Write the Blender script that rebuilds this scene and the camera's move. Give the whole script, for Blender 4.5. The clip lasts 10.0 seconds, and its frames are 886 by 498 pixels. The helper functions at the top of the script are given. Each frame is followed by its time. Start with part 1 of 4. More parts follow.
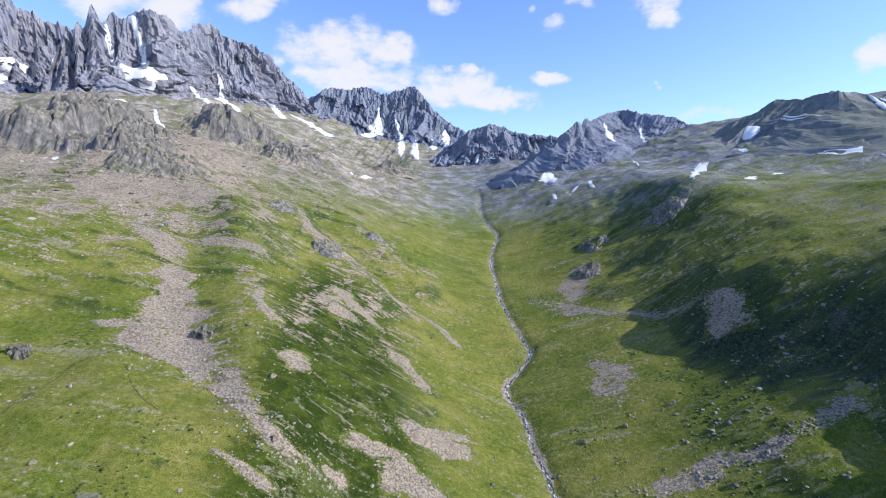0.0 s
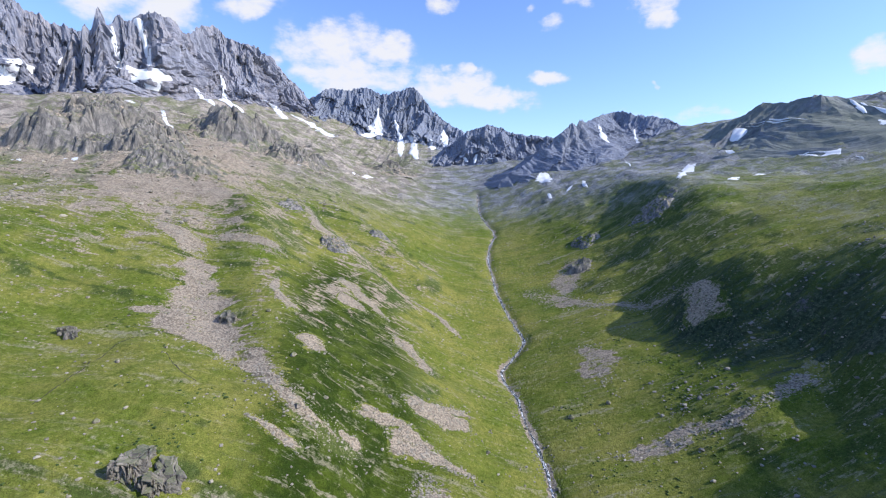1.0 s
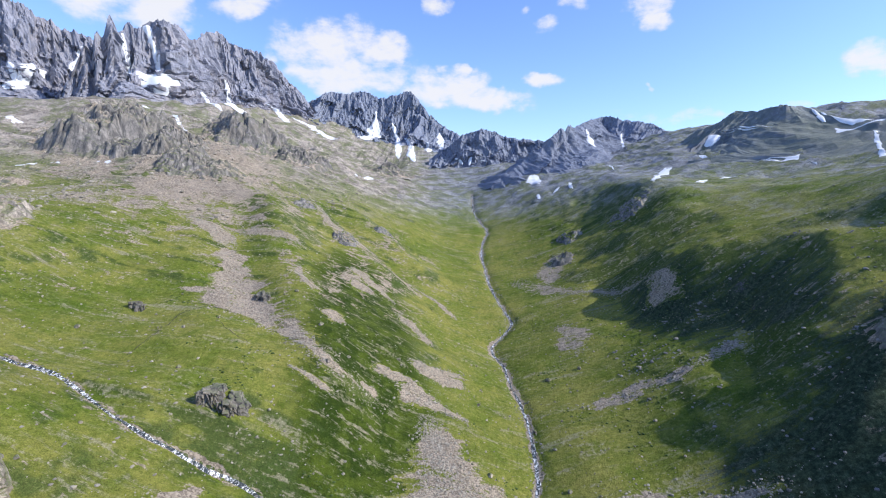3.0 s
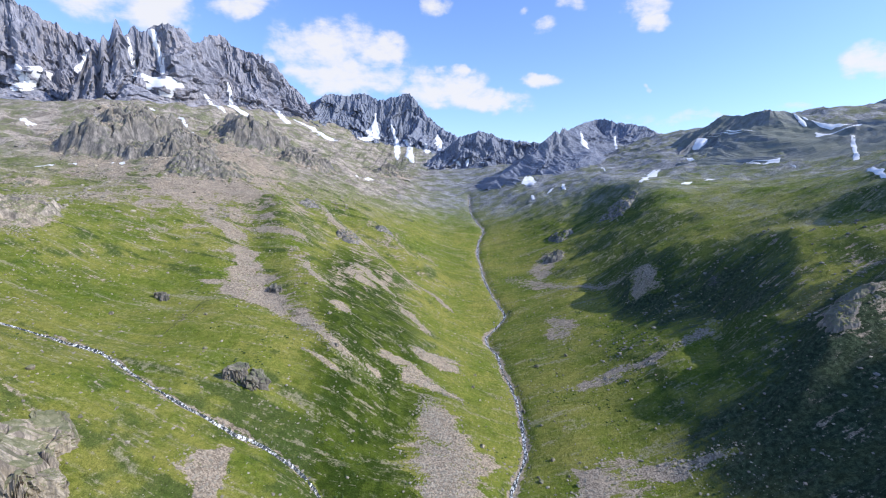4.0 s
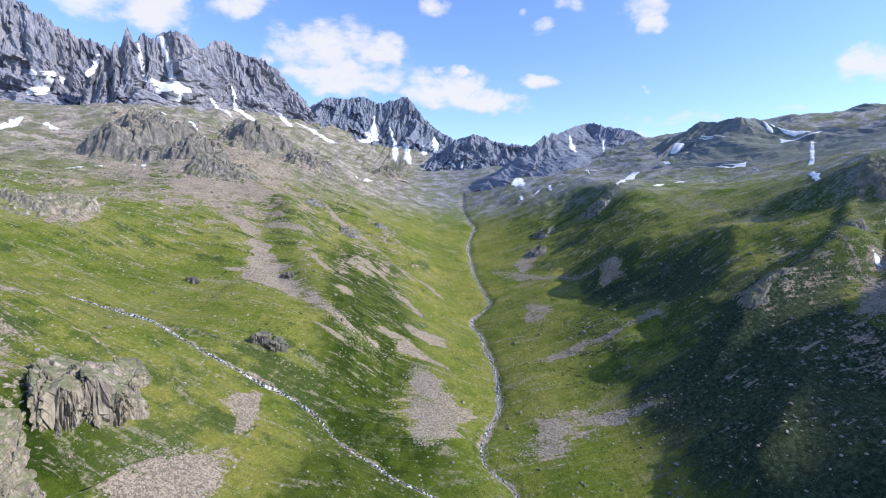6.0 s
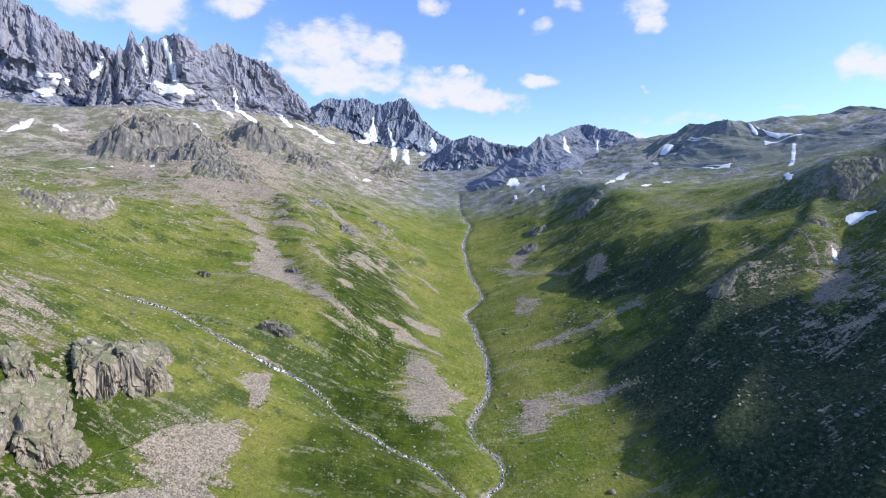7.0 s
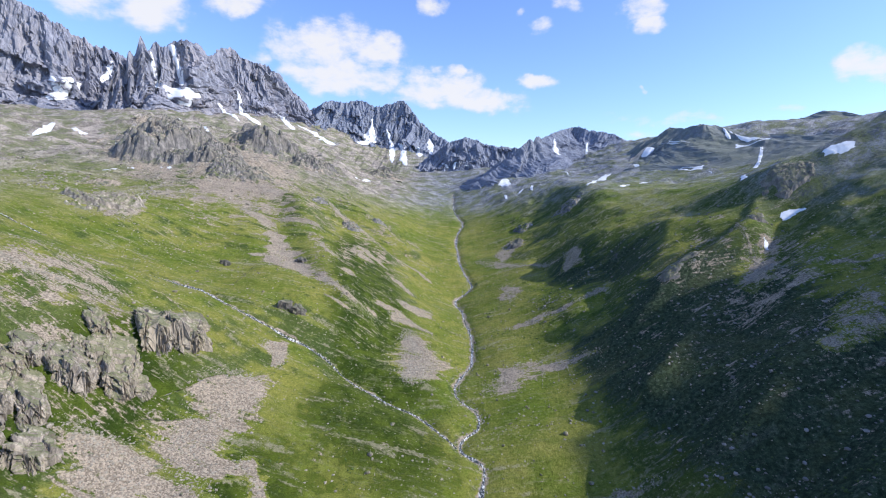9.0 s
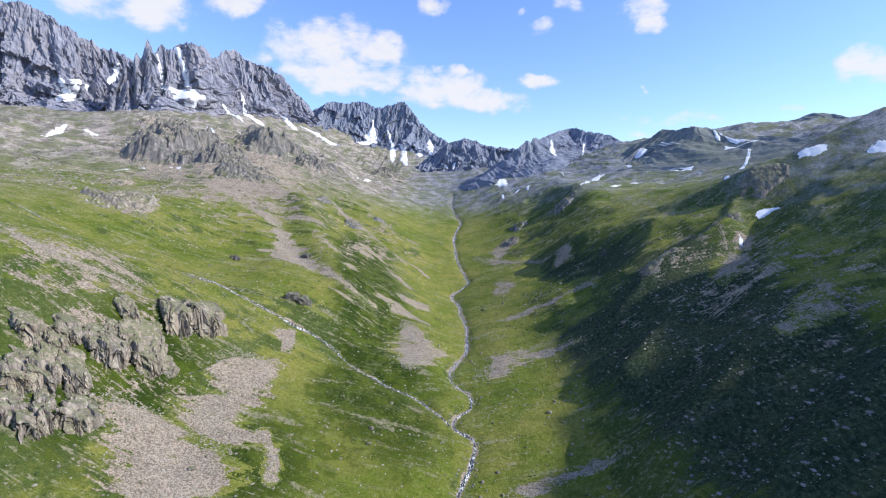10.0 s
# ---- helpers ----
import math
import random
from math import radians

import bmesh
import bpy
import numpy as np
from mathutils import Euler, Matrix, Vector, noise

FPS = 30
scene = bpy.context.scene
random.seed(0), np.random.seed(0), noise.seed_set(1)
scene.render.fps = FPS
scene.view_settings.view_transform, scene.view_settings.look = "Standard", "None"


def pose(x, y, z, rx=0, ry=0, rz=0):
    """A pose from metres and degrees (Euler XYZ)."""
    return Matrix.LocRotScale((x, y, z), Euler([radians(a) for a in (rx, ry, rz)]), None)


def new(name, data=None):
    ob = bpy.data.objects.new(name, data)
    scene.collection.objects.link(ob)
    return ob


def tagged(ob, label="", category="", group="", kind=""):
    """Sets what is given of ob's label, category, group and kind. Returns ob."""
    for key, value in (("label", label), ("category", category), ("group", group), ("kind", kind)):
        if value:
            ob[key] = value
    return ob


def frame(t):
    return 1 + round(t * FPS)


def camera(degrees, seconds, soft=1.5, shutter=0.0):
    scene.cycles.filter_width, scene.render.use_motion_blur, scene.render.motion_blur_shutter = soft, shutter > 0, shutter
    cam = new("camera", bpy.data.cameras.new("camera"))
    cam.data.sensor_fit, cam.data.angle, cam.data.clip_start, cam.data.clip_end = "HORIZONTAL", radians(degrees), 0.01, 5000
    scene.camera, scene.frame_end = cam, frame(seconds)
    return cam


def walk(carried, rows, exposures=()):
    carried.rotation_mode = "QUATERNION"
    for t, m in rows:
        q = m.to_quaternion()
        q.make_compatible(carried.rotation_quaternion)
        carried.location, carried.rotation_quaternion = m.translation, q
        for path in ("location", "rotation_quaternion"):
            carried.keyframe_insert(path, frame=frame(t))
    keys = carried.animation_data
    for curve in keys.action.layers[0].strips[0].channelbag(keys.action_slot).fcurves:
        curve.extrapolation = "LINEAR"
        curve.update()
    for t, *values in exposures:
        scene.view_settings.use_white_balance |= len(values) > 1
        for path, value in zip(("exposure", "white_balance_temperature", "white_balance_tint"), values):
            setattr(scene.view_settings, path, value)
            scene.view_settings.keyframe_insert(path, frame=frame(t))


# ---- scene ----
cam = camera(87.7, 10.0, 1.15)
METRES, EYE, TILT, LEAN, TURN = 360.0, 150.0, -7.0, 0.0, 0.0
ROWS = [
    (0.0, 0.0, 0.0, 0.0, 0.0, 0.0, -0.0),
    (0.5, -0.003, -0.0472, -0.0062, -0.12, -0.03, -0.01),
    (1.0, -0.006, -0.0925, -0.0111, -0.24, -0.09, -0.06),
    (1.5, -0.0096, -0.1395, -0.0168, -0.38, -0.1, -0.09),
    (2.0, -0.0116, -0.1852, -0.023, -0.49, -0.06, -0.1),
    (2.5, -0.0153, -0.2348, -0.0296, -0.67, -0.01, -0.11),
    (4.0, -0.0169, -0.3868, -0.0466, -1.11, 0.07, -0.24),
    (4.5, -0.0116, -0.4369, -0.0531, -1.15, 0.12, -0.29),
    (5.0, -0.006, -0.4865, -0.0591, -1.19, 0.14, -0.33),
    (5.5, -0.0007, -0.5356, -0.0653, -1.26, 0.15, -0.37),
    (7.0, 0.0169, -0.6815, -0.0838, -1.46, 0.12, -0.4),
    (7.5, 0.0225, -0.7321, -0.0902, -1.53, 0.11, -0.4),
    (8.0, 0.0288, -0.7834, -0.097, -1.57, 0.11, -0.4),
    (8.5, 0.0345, -0.8348, -0.1034, -1.61, 0.1, -0.43),
    (9.0, 0.0403, -0.8859, -0.1098, -1.62, 0.09, -0.45),
    (9.5, 0.0458, -0.9367, -0.1158, -1.59, 0.07, -0.5),
    (10.0, 0.0518, -0.988, -0.1224, -1.53, 0.06, -0.54),
]
walk(cam, [(t, pose(0, 0, EYE, TILT, LEAN, TURN) @ pose(METRES * x, METRES * y, METRES * z, 90 + pitch, roll, yaw)) for t, x, y, z, yaw, pitch, roll in ROWS])

# ---- light ----
SUN_AZ, SUN_EL = 103.0, 34.0   # degrees clockwise from straight up the valley, degrees above the horizon
sun_data = bpy.data.lights.new("sun", "SUN")
sun_data.energy, sun_data.angle, sun_data.color = 3.65, radians(0.6), (1.0, 0.955, 0.895)
sun = new("sun", sun_data)
to_sun = Vector((math.sin(radians(SUN_AZ)) * math.cos(radians(SUN_EL)), math.cos(radians(SUN_AZ)) * math.cos(radians(SUN_EL)), math.sin(radians(SUN_EL))))
sun.matrix_world = Matrix.Translation((600, 300, 900)) @ to_sun.to_track_quat("Z", "Y").to_matrix().to_4x4()
scene.view_settings.exposure = 0.64


class Nodes:
    """A short hand for node trees."""

    def __init__(self, tree):
        self.tree = tree
        tree.nodes.clear()

    def add(self, kind, values=None):
        node = self.tree.nodes.new(kind)
        for key, value in (values or {}).items():
            self.put(node.inputs[key], value)
        return node

    def put(self, socket, value):
        if isinstance(value, bpy.types.NodeSocket):
            self.tree.links.new(value, socket)
        else:
            socket.default_value = value

    def math(self, op, a, b=0.0, c=0.0, clamp=False):
        node = self.add("ShaderNodeMath", {0: a, 1: b, 2: c})
        node.operation, node.use_clamp = op, clamp
        return node.outputs[0]

    def step(self, value, low, high):
        node = self.add("ShaderNodeMapRange", {0: value, 1: low, 2: high})
        node.interpolation_type = "SMOOTHSTEP"
        return node.outputs[0]

    def mix(self, factor, a, b, blend="MIX"):
        node = self.add("ShaderNodeMix")
        node.data_type, node.blend_type = "RGBA", blend
        self.put(node.inputs[0], factor)
        self.put(node.inputs[6], a)
        self.put(node.inputs[7], b)
        return node.outputs[2]

    def noise(self, where, scale, detail=4.0, rough=0.55, warp=0.0):
        return self.add("ShaderNodeTexNoise", {"Vector": where, "Scale": scale, "Detail": detail, "Roughness": rough, "Distortion": warp}).outputs[0]

    def spread(self, where, x, y, z, turn=0.0):
        return self.add("ShaderNodeMapping", {"Vector": where, "Scale": (x, y, z), "Rotation": (0, 0, radians(turn))}).outputs[0]


def rgb(r, g, b):
    return (r, g, b, 1.0)


# ---- sky: blue, with the fair-weather clouds over the far ridges ----
world = bpy.data.worlds.new("sky")
scene.world = world
world.use_nodes = True
n = Nodes(world.node_tree)
sky = n.add("ShaderNodeTexSky")
sky.sky_type, sky.sun_disc, sky.sun_elevation, sky.sun_rotation = "NISHITA", False, radians(SUN_EL), radians(SUN_AZ)
sky.altitude, sky.air_density, sky.dust_density, sky.ozone_density = 2000.0, 1.35, 1.6, 2.0
where = n.add("ShaderNodeTexCoord").outputs["Generated"]
split = n.add("ShaderNodeSeparateXYZ", {0: where})
across = n.math("DIVIDE", split.outputs[0], n.math("MAXIMUM", split.outputs[1], 0.05))
up = n.math("DIVIDE", split.outputs[2], n.math("MAXIMUM", split.outputs[1], 0.05))
ruffle = n.add("ShaderNodeTexNoise", {"Vector": where, "Scale": 11.0, "Detail": 4.0}).outputs["Color"]
ruffle = n.add("ShaderNodeSeparateColor", {0: ruffle})
across = n.math("MULTIPLY_ADD", n.math("SUBTRACT", ruffle.outputs[0], 0.5), 0.16, across)
up = n.math("MULTIPLY_ADD", n.math("SUBTRACT", ruffle.outputs[1], 0.5), 0.09, up)
billow = n.noise(where, 13.0, 8.0, 0.6, 0.3)
wisp = n.noise(n.spread(where, 1, 1, 2.2), 26.0, 6.0, 0.62)
# each cloud: middle (across, up), half width, half height, share
CLOUDS = [(-0.22, 0.299, 0.16, 0.07, 1.0), (-0.122, 0.29, 0.095, 0.055, 1.0), (-0.192, 0.238, 0.169, 0.048, 1.0), (0.002, 0.212, 0.119, 0.056, 1.0), (0.124, 0.192, 0.109, 0.033, 0.9), (0.038, 0.248, 0.031, 0.023, 0.8), (0.239, 0.233, 0.063, 0.023, 0.9), (-0.69, 0.394, 0.12, 0.071, 1.0), (-0.564, 0.376, 0.11, 0.069, 1.0), (-0.388, 0.382, 0.096, 0.036, 0.85), (0.005, 0.381, 0.035, 0.032, 0.8), (0.292, 0.398, 0.044, 0.031, 0.8), (0.439, 0.39, 0.066, 0.052, 1.0), (0.454, 0.348, 0.037, 0.026, 0.8), (0.239, 0.346, 0.037, 0.022, 0.6), (0.943, 0.278, 0.1, 0.037, 1.0), (0.527, 0.161, 0.176, 0.025, 0.6), (0.77, 0.181, 0.069, 0.017, 0.55), (0.435, 0.22, 0.013, 0.01, 0.6), (0.179, 0.378, 0.027, 0.013, 0.5), (0.468, 0.125, 0.054, 0.022, 0.6), (-0.366, 0.281, 0.05, 0.033, 0.6)]
cover = None
for cx, cy, hw, hh, share in CLOUDS:
    dx = n.math("MULTIPLY", n.math("SUBTRACT", across, cx), 1 / hw)
    dy = n.math("MULTIPLY", n.math("SUBTRACT", up, cy), 1 / hh)
    r2 = n.math("ADD", n.math("MULTIPLY", dx, dx), n.math("MULTIPLY", dy, dy))
    one = n.math("MULTIPLY", n.math("SUBTRACT", 1.0, r2, clamp=True), share)
    cover = one if cover is None else n.math("MAXIMUM", cover, one)
ahead = n.step(split.outputs[1], 0.1, 0.3)
puff = n.math("ADD", n.math("MULTIPLY", n.math("SUBTRACT", billow, 0.5), 1.7), n.math("MULTIPLY", n.math("SUBTRACT", wisp, 0.5), 1.5))
mask = n.math("MULTIPLY", n.step(n.math("ADD", n.math("MULTIPLY", cover, 1.15), puff), 0.12, 1.15), n.step(cover, 0.0, 0.5))
mask = n.math("MULTIPLY", n.math("MULTIPLY", mask, ahead), 0.92)
# unseen scattered cloud over the rest of the sky, added to lift the fill
high = n.math("MAXIMUM", split.outputs[2], 0.12)
dome = n.add("ShaderNodeCombineXYZ", {0: n.math("DIVIDE", split.outputs[0], high), 1: n.math("DIVIDE", split.outputs[1], high)}).outputs[0]
field = n.step(n.noise(dome, 1.1, 6.0, 0.58), 0.50, 0.62)
rest = n.math("MULTIPLY", n.step(split.outputs[2], 0.05, 0.2), n.step(n.math("SUBTRACT", split.outputs[1], split.outputs[2]), 0.25, -0.15))
mask = n.math("MAXIMUM", mask, n.math("MULTIPLY", n.math("MULTIPLY", field, rest), 0.42))
light = n.mix(n.step(n.math("ADD", cover, wisp), 0.55, 1.25), rgb(3.5, 3.85, 4.6), rgb(4.5, 4.5, 4.7))
tint = n.mix(1.0, sky.outputs[0], rgb(0.82, 0.945, 1.31), "MULTIPLY")
air = n.mix(mask, tint, light)
back = n.add("ShaderNodeBackground", {"Color": air, "Strength": 0.13})
n.tree.links.new(back.outputs[0], n.add("ShaderNodeOutputWorld").inputs[0])


# ---- materials ----
def material(name, rough=0.9):
    m = bpy.data.materials.new(name)
    m.use_nodes = True
    k = Nodes(m.node_tree)
    shade = k.add("ShaderNodeBsdfPrincipled", {"Roughness": rough, "Specular IOR Level": 0.3})
    k.tree.links.new(shade.outputs[0], k.add("ShaderNodeOutputMaterial").inputs[0])
    geo = k.add("ShaderNodeNewGeometry")
    return m, k, shade, geo


def relief(k, shade, height, strength, distance):
    bump = k.add("ShaderNodeBump", {"Height": height, "Strength": strength, "Distance": distance})
    k.tree.links.new(bump.outputs[0], shade.inputs["Normal"])


def meadow_material(name, rocky):
    """rocky: how flat the ground may be where bare rock comes through."""
    m, k, shade, geo = material(name, 0.95)
    k.put(shade.inputs["Specular IOR Level"], 0.12)
    p = geo.outputs["Position"]
    high = k.add("ShaderNodeSeparateXYZ", {0: p}).outputs[2]
    flat = k.add("ShaderNodeSeparateXYZ", {0: geo.outputs["Normal"]}).outputs[2]
    broad, middle, fine, grit = k.noise(p, 0.012, 3), k.noise(p, 0.06, 6, 0.65), k.noise(p, 0.35, 6, 0.72), k.noise(p, 1.5, 4, 0.75)
    tone = k.math("ADD", k.math("MULTIPLY", broad, 0.45), k.math("ADD", k.math("MULTIPLY", middle, 0.35), k.math("MULTIPLY", fine, 0.20)))
    pasture = k.mix(k.step(tone, 0.38, 0.62), rgb(0.088, 0.128, 0.014), rgb(0.205, 0.202, 0.048))
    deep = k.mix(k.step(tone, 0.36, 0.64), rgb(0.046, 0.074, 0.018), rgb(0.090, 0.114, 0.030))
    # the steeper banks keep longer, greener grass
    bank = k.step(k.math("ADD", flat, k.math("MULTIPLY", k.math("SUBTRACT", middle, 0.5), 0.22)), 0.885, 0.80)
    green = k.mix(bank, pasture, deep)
    # lush hollows and heath
    lush = k.step(k.math("ADD", k.noise(k.spread(p, 0.35, 1, 1, 12), 0.035, 6, 0.65), k.math("MULTIPLY", fine, 0.20)), 0.62, 0.72)
    green = k.mix(k.math("MULTIPLY", lush, 0.35), green, rgb(0.044, 0.080, 0.010))
    # deep herb grass on the moist banks
    moist = k.add("ShaderNodeAttribute")
    moist.attribute_name = "herbs"
    herbs = k.step(k.math("ADD", moist.outputs["Fac"], k.math("ADD", k.math("MULTIPLY", k.math("SUBTRACT", middle, 0.5), 1.5), k.math("MULTIPLY", k.math("SUBTRACT", fine, 0.5), 0.8))), 0.35, 0.65)
    green = k.mix(k.math("MULTIPLY", herbs, 0.95), green, k.mix(k.step(middle, 0.40, 0.62), rgb(0.022, 0.042, 0.005), rgb(0.060, 0.088, 0.010)))
    tuft = k.step(k.noise(p, 0.55, 5, 0.75), 0.52, 0.66)
    green = k.mix(k.math("MULTIPLY", tuft, k.math("MULTIPLY_ADD", herbs, -0.22, 0.34)), green, rgb(0.180, 0.172, 0.060))
    # dry grass and stony streaks that run down the slopes, coarse and fine
    rill = k.noise(k.spread(p, 0.16, 1, 0.3, 14), 0.085, 7, 0.66, 0.6)
    thread = k.noise(k.spread(p, 0.13, 1, 0.3, 12), 0.28, 6, 0.68, 0.5)
    speckle = k.math("MULTIPLY", k.math("SUBTRACT", fine, 0.5), 0.45)
    streak = k.math("MAXIMUM", k.step(k.math("ADD", rill, speckle), 0.57, 0.67), k.math("MULTIPLY", k.step(k.math("ADD", thread, speckle), 0.545, 0.64), k.math("MULTIPLY_ADD", k.step(bank, 0.0, 0.7), 0.65, 0.35)))
    dry = k.mix(grit, rgb(0.14, 0.135, 0.075), rgb(0.36, 0.325, 0.245))
    ground_colour = k.mix(k.math("MULTIPLY", streak, 0.66), green, dry)
    # dark blue-green cover on the right slope: shrub growth plus painted-in shade
    heath_shade = k.add("ShaderNodeAttribute")
    heath_shade.attribute_name = "heath_shade"
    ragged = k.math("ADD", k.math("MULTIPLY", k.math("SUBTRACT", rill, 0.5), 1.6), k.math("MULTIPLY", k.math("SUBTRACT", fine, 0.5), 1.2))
    grown = k.step(k.math("ADD", heath_shade.outputs["Fac"], ragged), 0.30, 0.62)
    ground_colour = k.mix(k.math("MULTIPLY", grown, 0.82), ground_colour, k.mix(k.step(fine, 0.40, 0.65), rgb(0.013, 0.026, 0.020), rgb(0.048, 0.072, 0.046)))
    # high ground turns to gravel and thin turf
    bare = k.step(k.math("ADD", k.math("ADD", high, k.math("MULTIPLY", middle, 190.0)), k.math("MULTIPLY", broad, 120.0)), k.math("MULTIPLY_ADD", k.step(k.add("ShaderNodeSeparateXYZ", {0: p}).outputs[1], 480.0, 1150.0), -125.0, 265.0), k.math("MULTIPLY_ADD", k.step(k.add("ShaderNodeSeparateXYZ", {0: p}).outputs[1], 480.0, 1150.0), -125.0, 412.0))
    steep = k.step(k.math("ADD", flat, k.math("MULTIPLY", k.math("SUBTRACT", fine, 0.5), 0.5)), rocky, rocky - 0.06)
    patchy = k.noise(p, 0.035, 9, 0.70, 0.4)
    across_x = k.add("ShaderNodeSeparateXYZ", {0: p}).outputs[0]
    hazed_side = k.step(k.math("ADD", across_x, k.math("MULTIPLY", broad, 200.0)), -60.0, 180.0)
    rubble_tone = k.step(k.math("ADD", k.math("MULTIPLY", fine, 0.35), k.math("MULTIPLY", patchy, 0.65)), 0.41, 0.58)
    # warm rubble left of the valley; grey with painted blue haze right of it
    gravel = k.mix(hazed_side, k.mix(rubble_tone, rgb(0.150, 0.132, 0.115), rgb(0.380, 0.335, 0.285)), k.mix(rubble_tone, rgb(0.115, 0.125, 0.140), rgb(0.290, 0.300, 0.320)))
    turf = k.step(k.math("ADD", k.noise(p, 0.022, 9, 0.72), speckle), 0.485, 0.545)
    gravel = k.mix(k.math("MULTIPLY", turf, 0.72), gravel, rgb(0.120, 0.138, 0.058))
    ground_colour = k.mix(bare, ground_colour, gravel)
    rock = k.mix(k.step(k.math("ADD", k.math("MULTIPLY", fine, 0.5), k.math("MULTIPLY", patchy, 0.5)), 0.38, 0.60), rgb(0.085, 0.088, 0.105), rgb(0.32, 0.298, 0.285))
    ground_colour = k.mix(steep, ground_colour, rock)
    ground_colour = k.mix(0.85, ground_colour, k.mix(k.step(k.math("ADD", k.math("MULTIPLY", grit, 0.65), k.math("MULTIPLY", fine, 0.35)), 0.28, 0.72), rgb(0.32, 0.32, 0.32), rgb(1.72, 1.72, 1.72)), "MULTIPLY")
    # broken stone where scree has run out over the turf
    scree = k.add("ShaderNodeAttribute")
    scree.attribute_name = "scree"
    lump = k.add("ShaderNodeSeparateColor", {0: k.add("ShaderNodeTexVoronoi", {"Vector": p, "Scale": 1.25}).outputs["Color"]}).outputs[0]
    frayed = k.math("ADD", k.math("MULTIPLY", k.math("SUBTRACT", patchy, 0.5), 2.3), k.math("ADD", k.math("MULTIPLY", k.math("SUBTRACT", thread, 0.5), 1.5), k.math("MULTIPLY", k.math("SUBTRACT", fine, 0.5), 1.0)))
    covered = k.step(k.math("ADD", scree.outputs["Fac"], frayed), 0.42, 0.60)
    tone_s = k.math("ADD", k.math("MULTIPLY", lump, 0.45), k.math("ADD", k.math("MULTIPLY", grit, 0.35), k.math("MULTIPLY", middle, 0.3)))
    ground_colour = k.mix(covered, ground_colour, k.mix(k.step(tone_s, 0.28, 0.86), rgb(0.150, 0.125, 0.098), rgb(0.450, 0.378, 0.292)))
    k.put(shade.inputs["Base Color"], ground_colour)
    relief(k, shade, k.math("ADD", fine, k.math("MULTIPLY", grit, 0.6)), 0.9, 0.9)
    return m


def rock_material(name, dark, pale, warm, size=1.0, moss=0.0, jointed=0.45, depth=1.6, upright=0.12):
    m, k, shade, geo = material(name, 0.9)
    p = geo.outputs["Position"]
    flat = k.add("ShaderNodeSeparateXYZ", {0: geo.outputs["Normal"]}).outputs[2]
    broad, middle, fine = k.noise(p, 0.02 / size, 4), k.noise(k.spread(p, 1, 1, 0.35), 0.12 / size, 6, 0.65, 0.5), k.noise(p, 0.8 / size, 5, 0.7)
    joints = k.add("ShaderNodeTexVoronoi", {"Vector": k.spread(p, 1, 1, 0.4), "Scale": 0.16 / size})
    joints.feature = "DISTANCE_TO_EDGE"
    crack = joints.outputs["Distance"]
    base = k.mix(k.step(k.math("ADD", k.math("MULTIPLY", middle, 0.7), k.math("MULTIPLY", fine, 0.3)), 0.34, 0.66), dark, pale)
    base = k.mix(k.math("MULTIPLY", k.step(broad, 0.42, 0.62), 0.55), base, warm)
    gully = k.noise(k.spread(p, 1, 1, upright), 0.22 / size, 7, 0.7, 0.3)
    base = k.mix(k.math("MULTIPLY", k.step(gully, 0.54, 0.40), 0.75), base, dark)
    base = k.mix(k.math("MULTIPLY", k.step(crack, 0.10, 0.0), jointed), base, rgb(0.05, 0.05, 0.052))
    if moss:
        grown = k.math("MULTIPLY", k.step(k.math("ADD", flat, k.math("MULTIPLY", fine, 0.35)), 0.66, 0.90), moss)
        base = k.mix(grown, base, rgb(0.10, 0.125, 0.035))
    k.put(shade.inputs["Base Color"], base)
    relief(k, shade, k.math("ADD", middle, k.math("MULTIPLY", fine, 0.4)), 0.9, depth * size)
    return m


def snow_material():
    m, k, shade, geo = material("old_snow", 0.6)
    p = geo.outputs["Position"]
    dirt = k.step(k.noise(p, 0.12, 6, 0.65), 0.50, 0.74)
    k.put(shade.inputs["Base Color"], k.mix(k.math("MULTIPLY", dirt, 0.4), rgb(0.74, 0.76, 0.79), rgb(0.50, 0.47, 0.43)))
    relief(k, shade, k.noise(p, 0.25, 4), 0.5, 0.8)
    return m


def scree_material(name, dark, pale):
    m, k, shade, geo = material(name, 0.92)
    p = geo.outputs["Position"]
    cells = k.add("ShaderNodeTexVoronoi", {"Vector": p, "Scale": 1.7}).outputs["Color"]
    grey = k.add("ShaderNodeSeparateColor", {0: cells}).outputs[0]
    fine, broad = k.noise(p, 1.3, 4, 0.7), k.noise(p, 0.06, 4)
    tone = k.math("ADD", k.math("MULTIPLY", grey, 0.45), k.math("ADD", k.math("MULTIPLY", fine, 0.3), k.math("MULTIPLY", broad, 0.3)))
    k.put(shade.inputs["Base Color"], k.mix(k.step(tone, 0.25, 0.85), dark, pale))
    relief(k, shade, k.math("ADD", grey, fine), 0.7, 0.25)
    return m


def stones_material(name, dark, pale):
    m, k, shade, geo = material(name, 0.9)
    own, fine = geo.outputs["Random Per Island"], k.noise(geo.outputs["Position"], 2.5, 4, 0.7)
    k.put(shade.inputs["Base Color"], k.mix(k.math("ADD", k.math("MULTIPLY", own, 0.6), k.math("MULTIPLY", fine, 0.4)), dark, pale))
    relief(k, shade, fine, 0.6, 0.2)
    return m


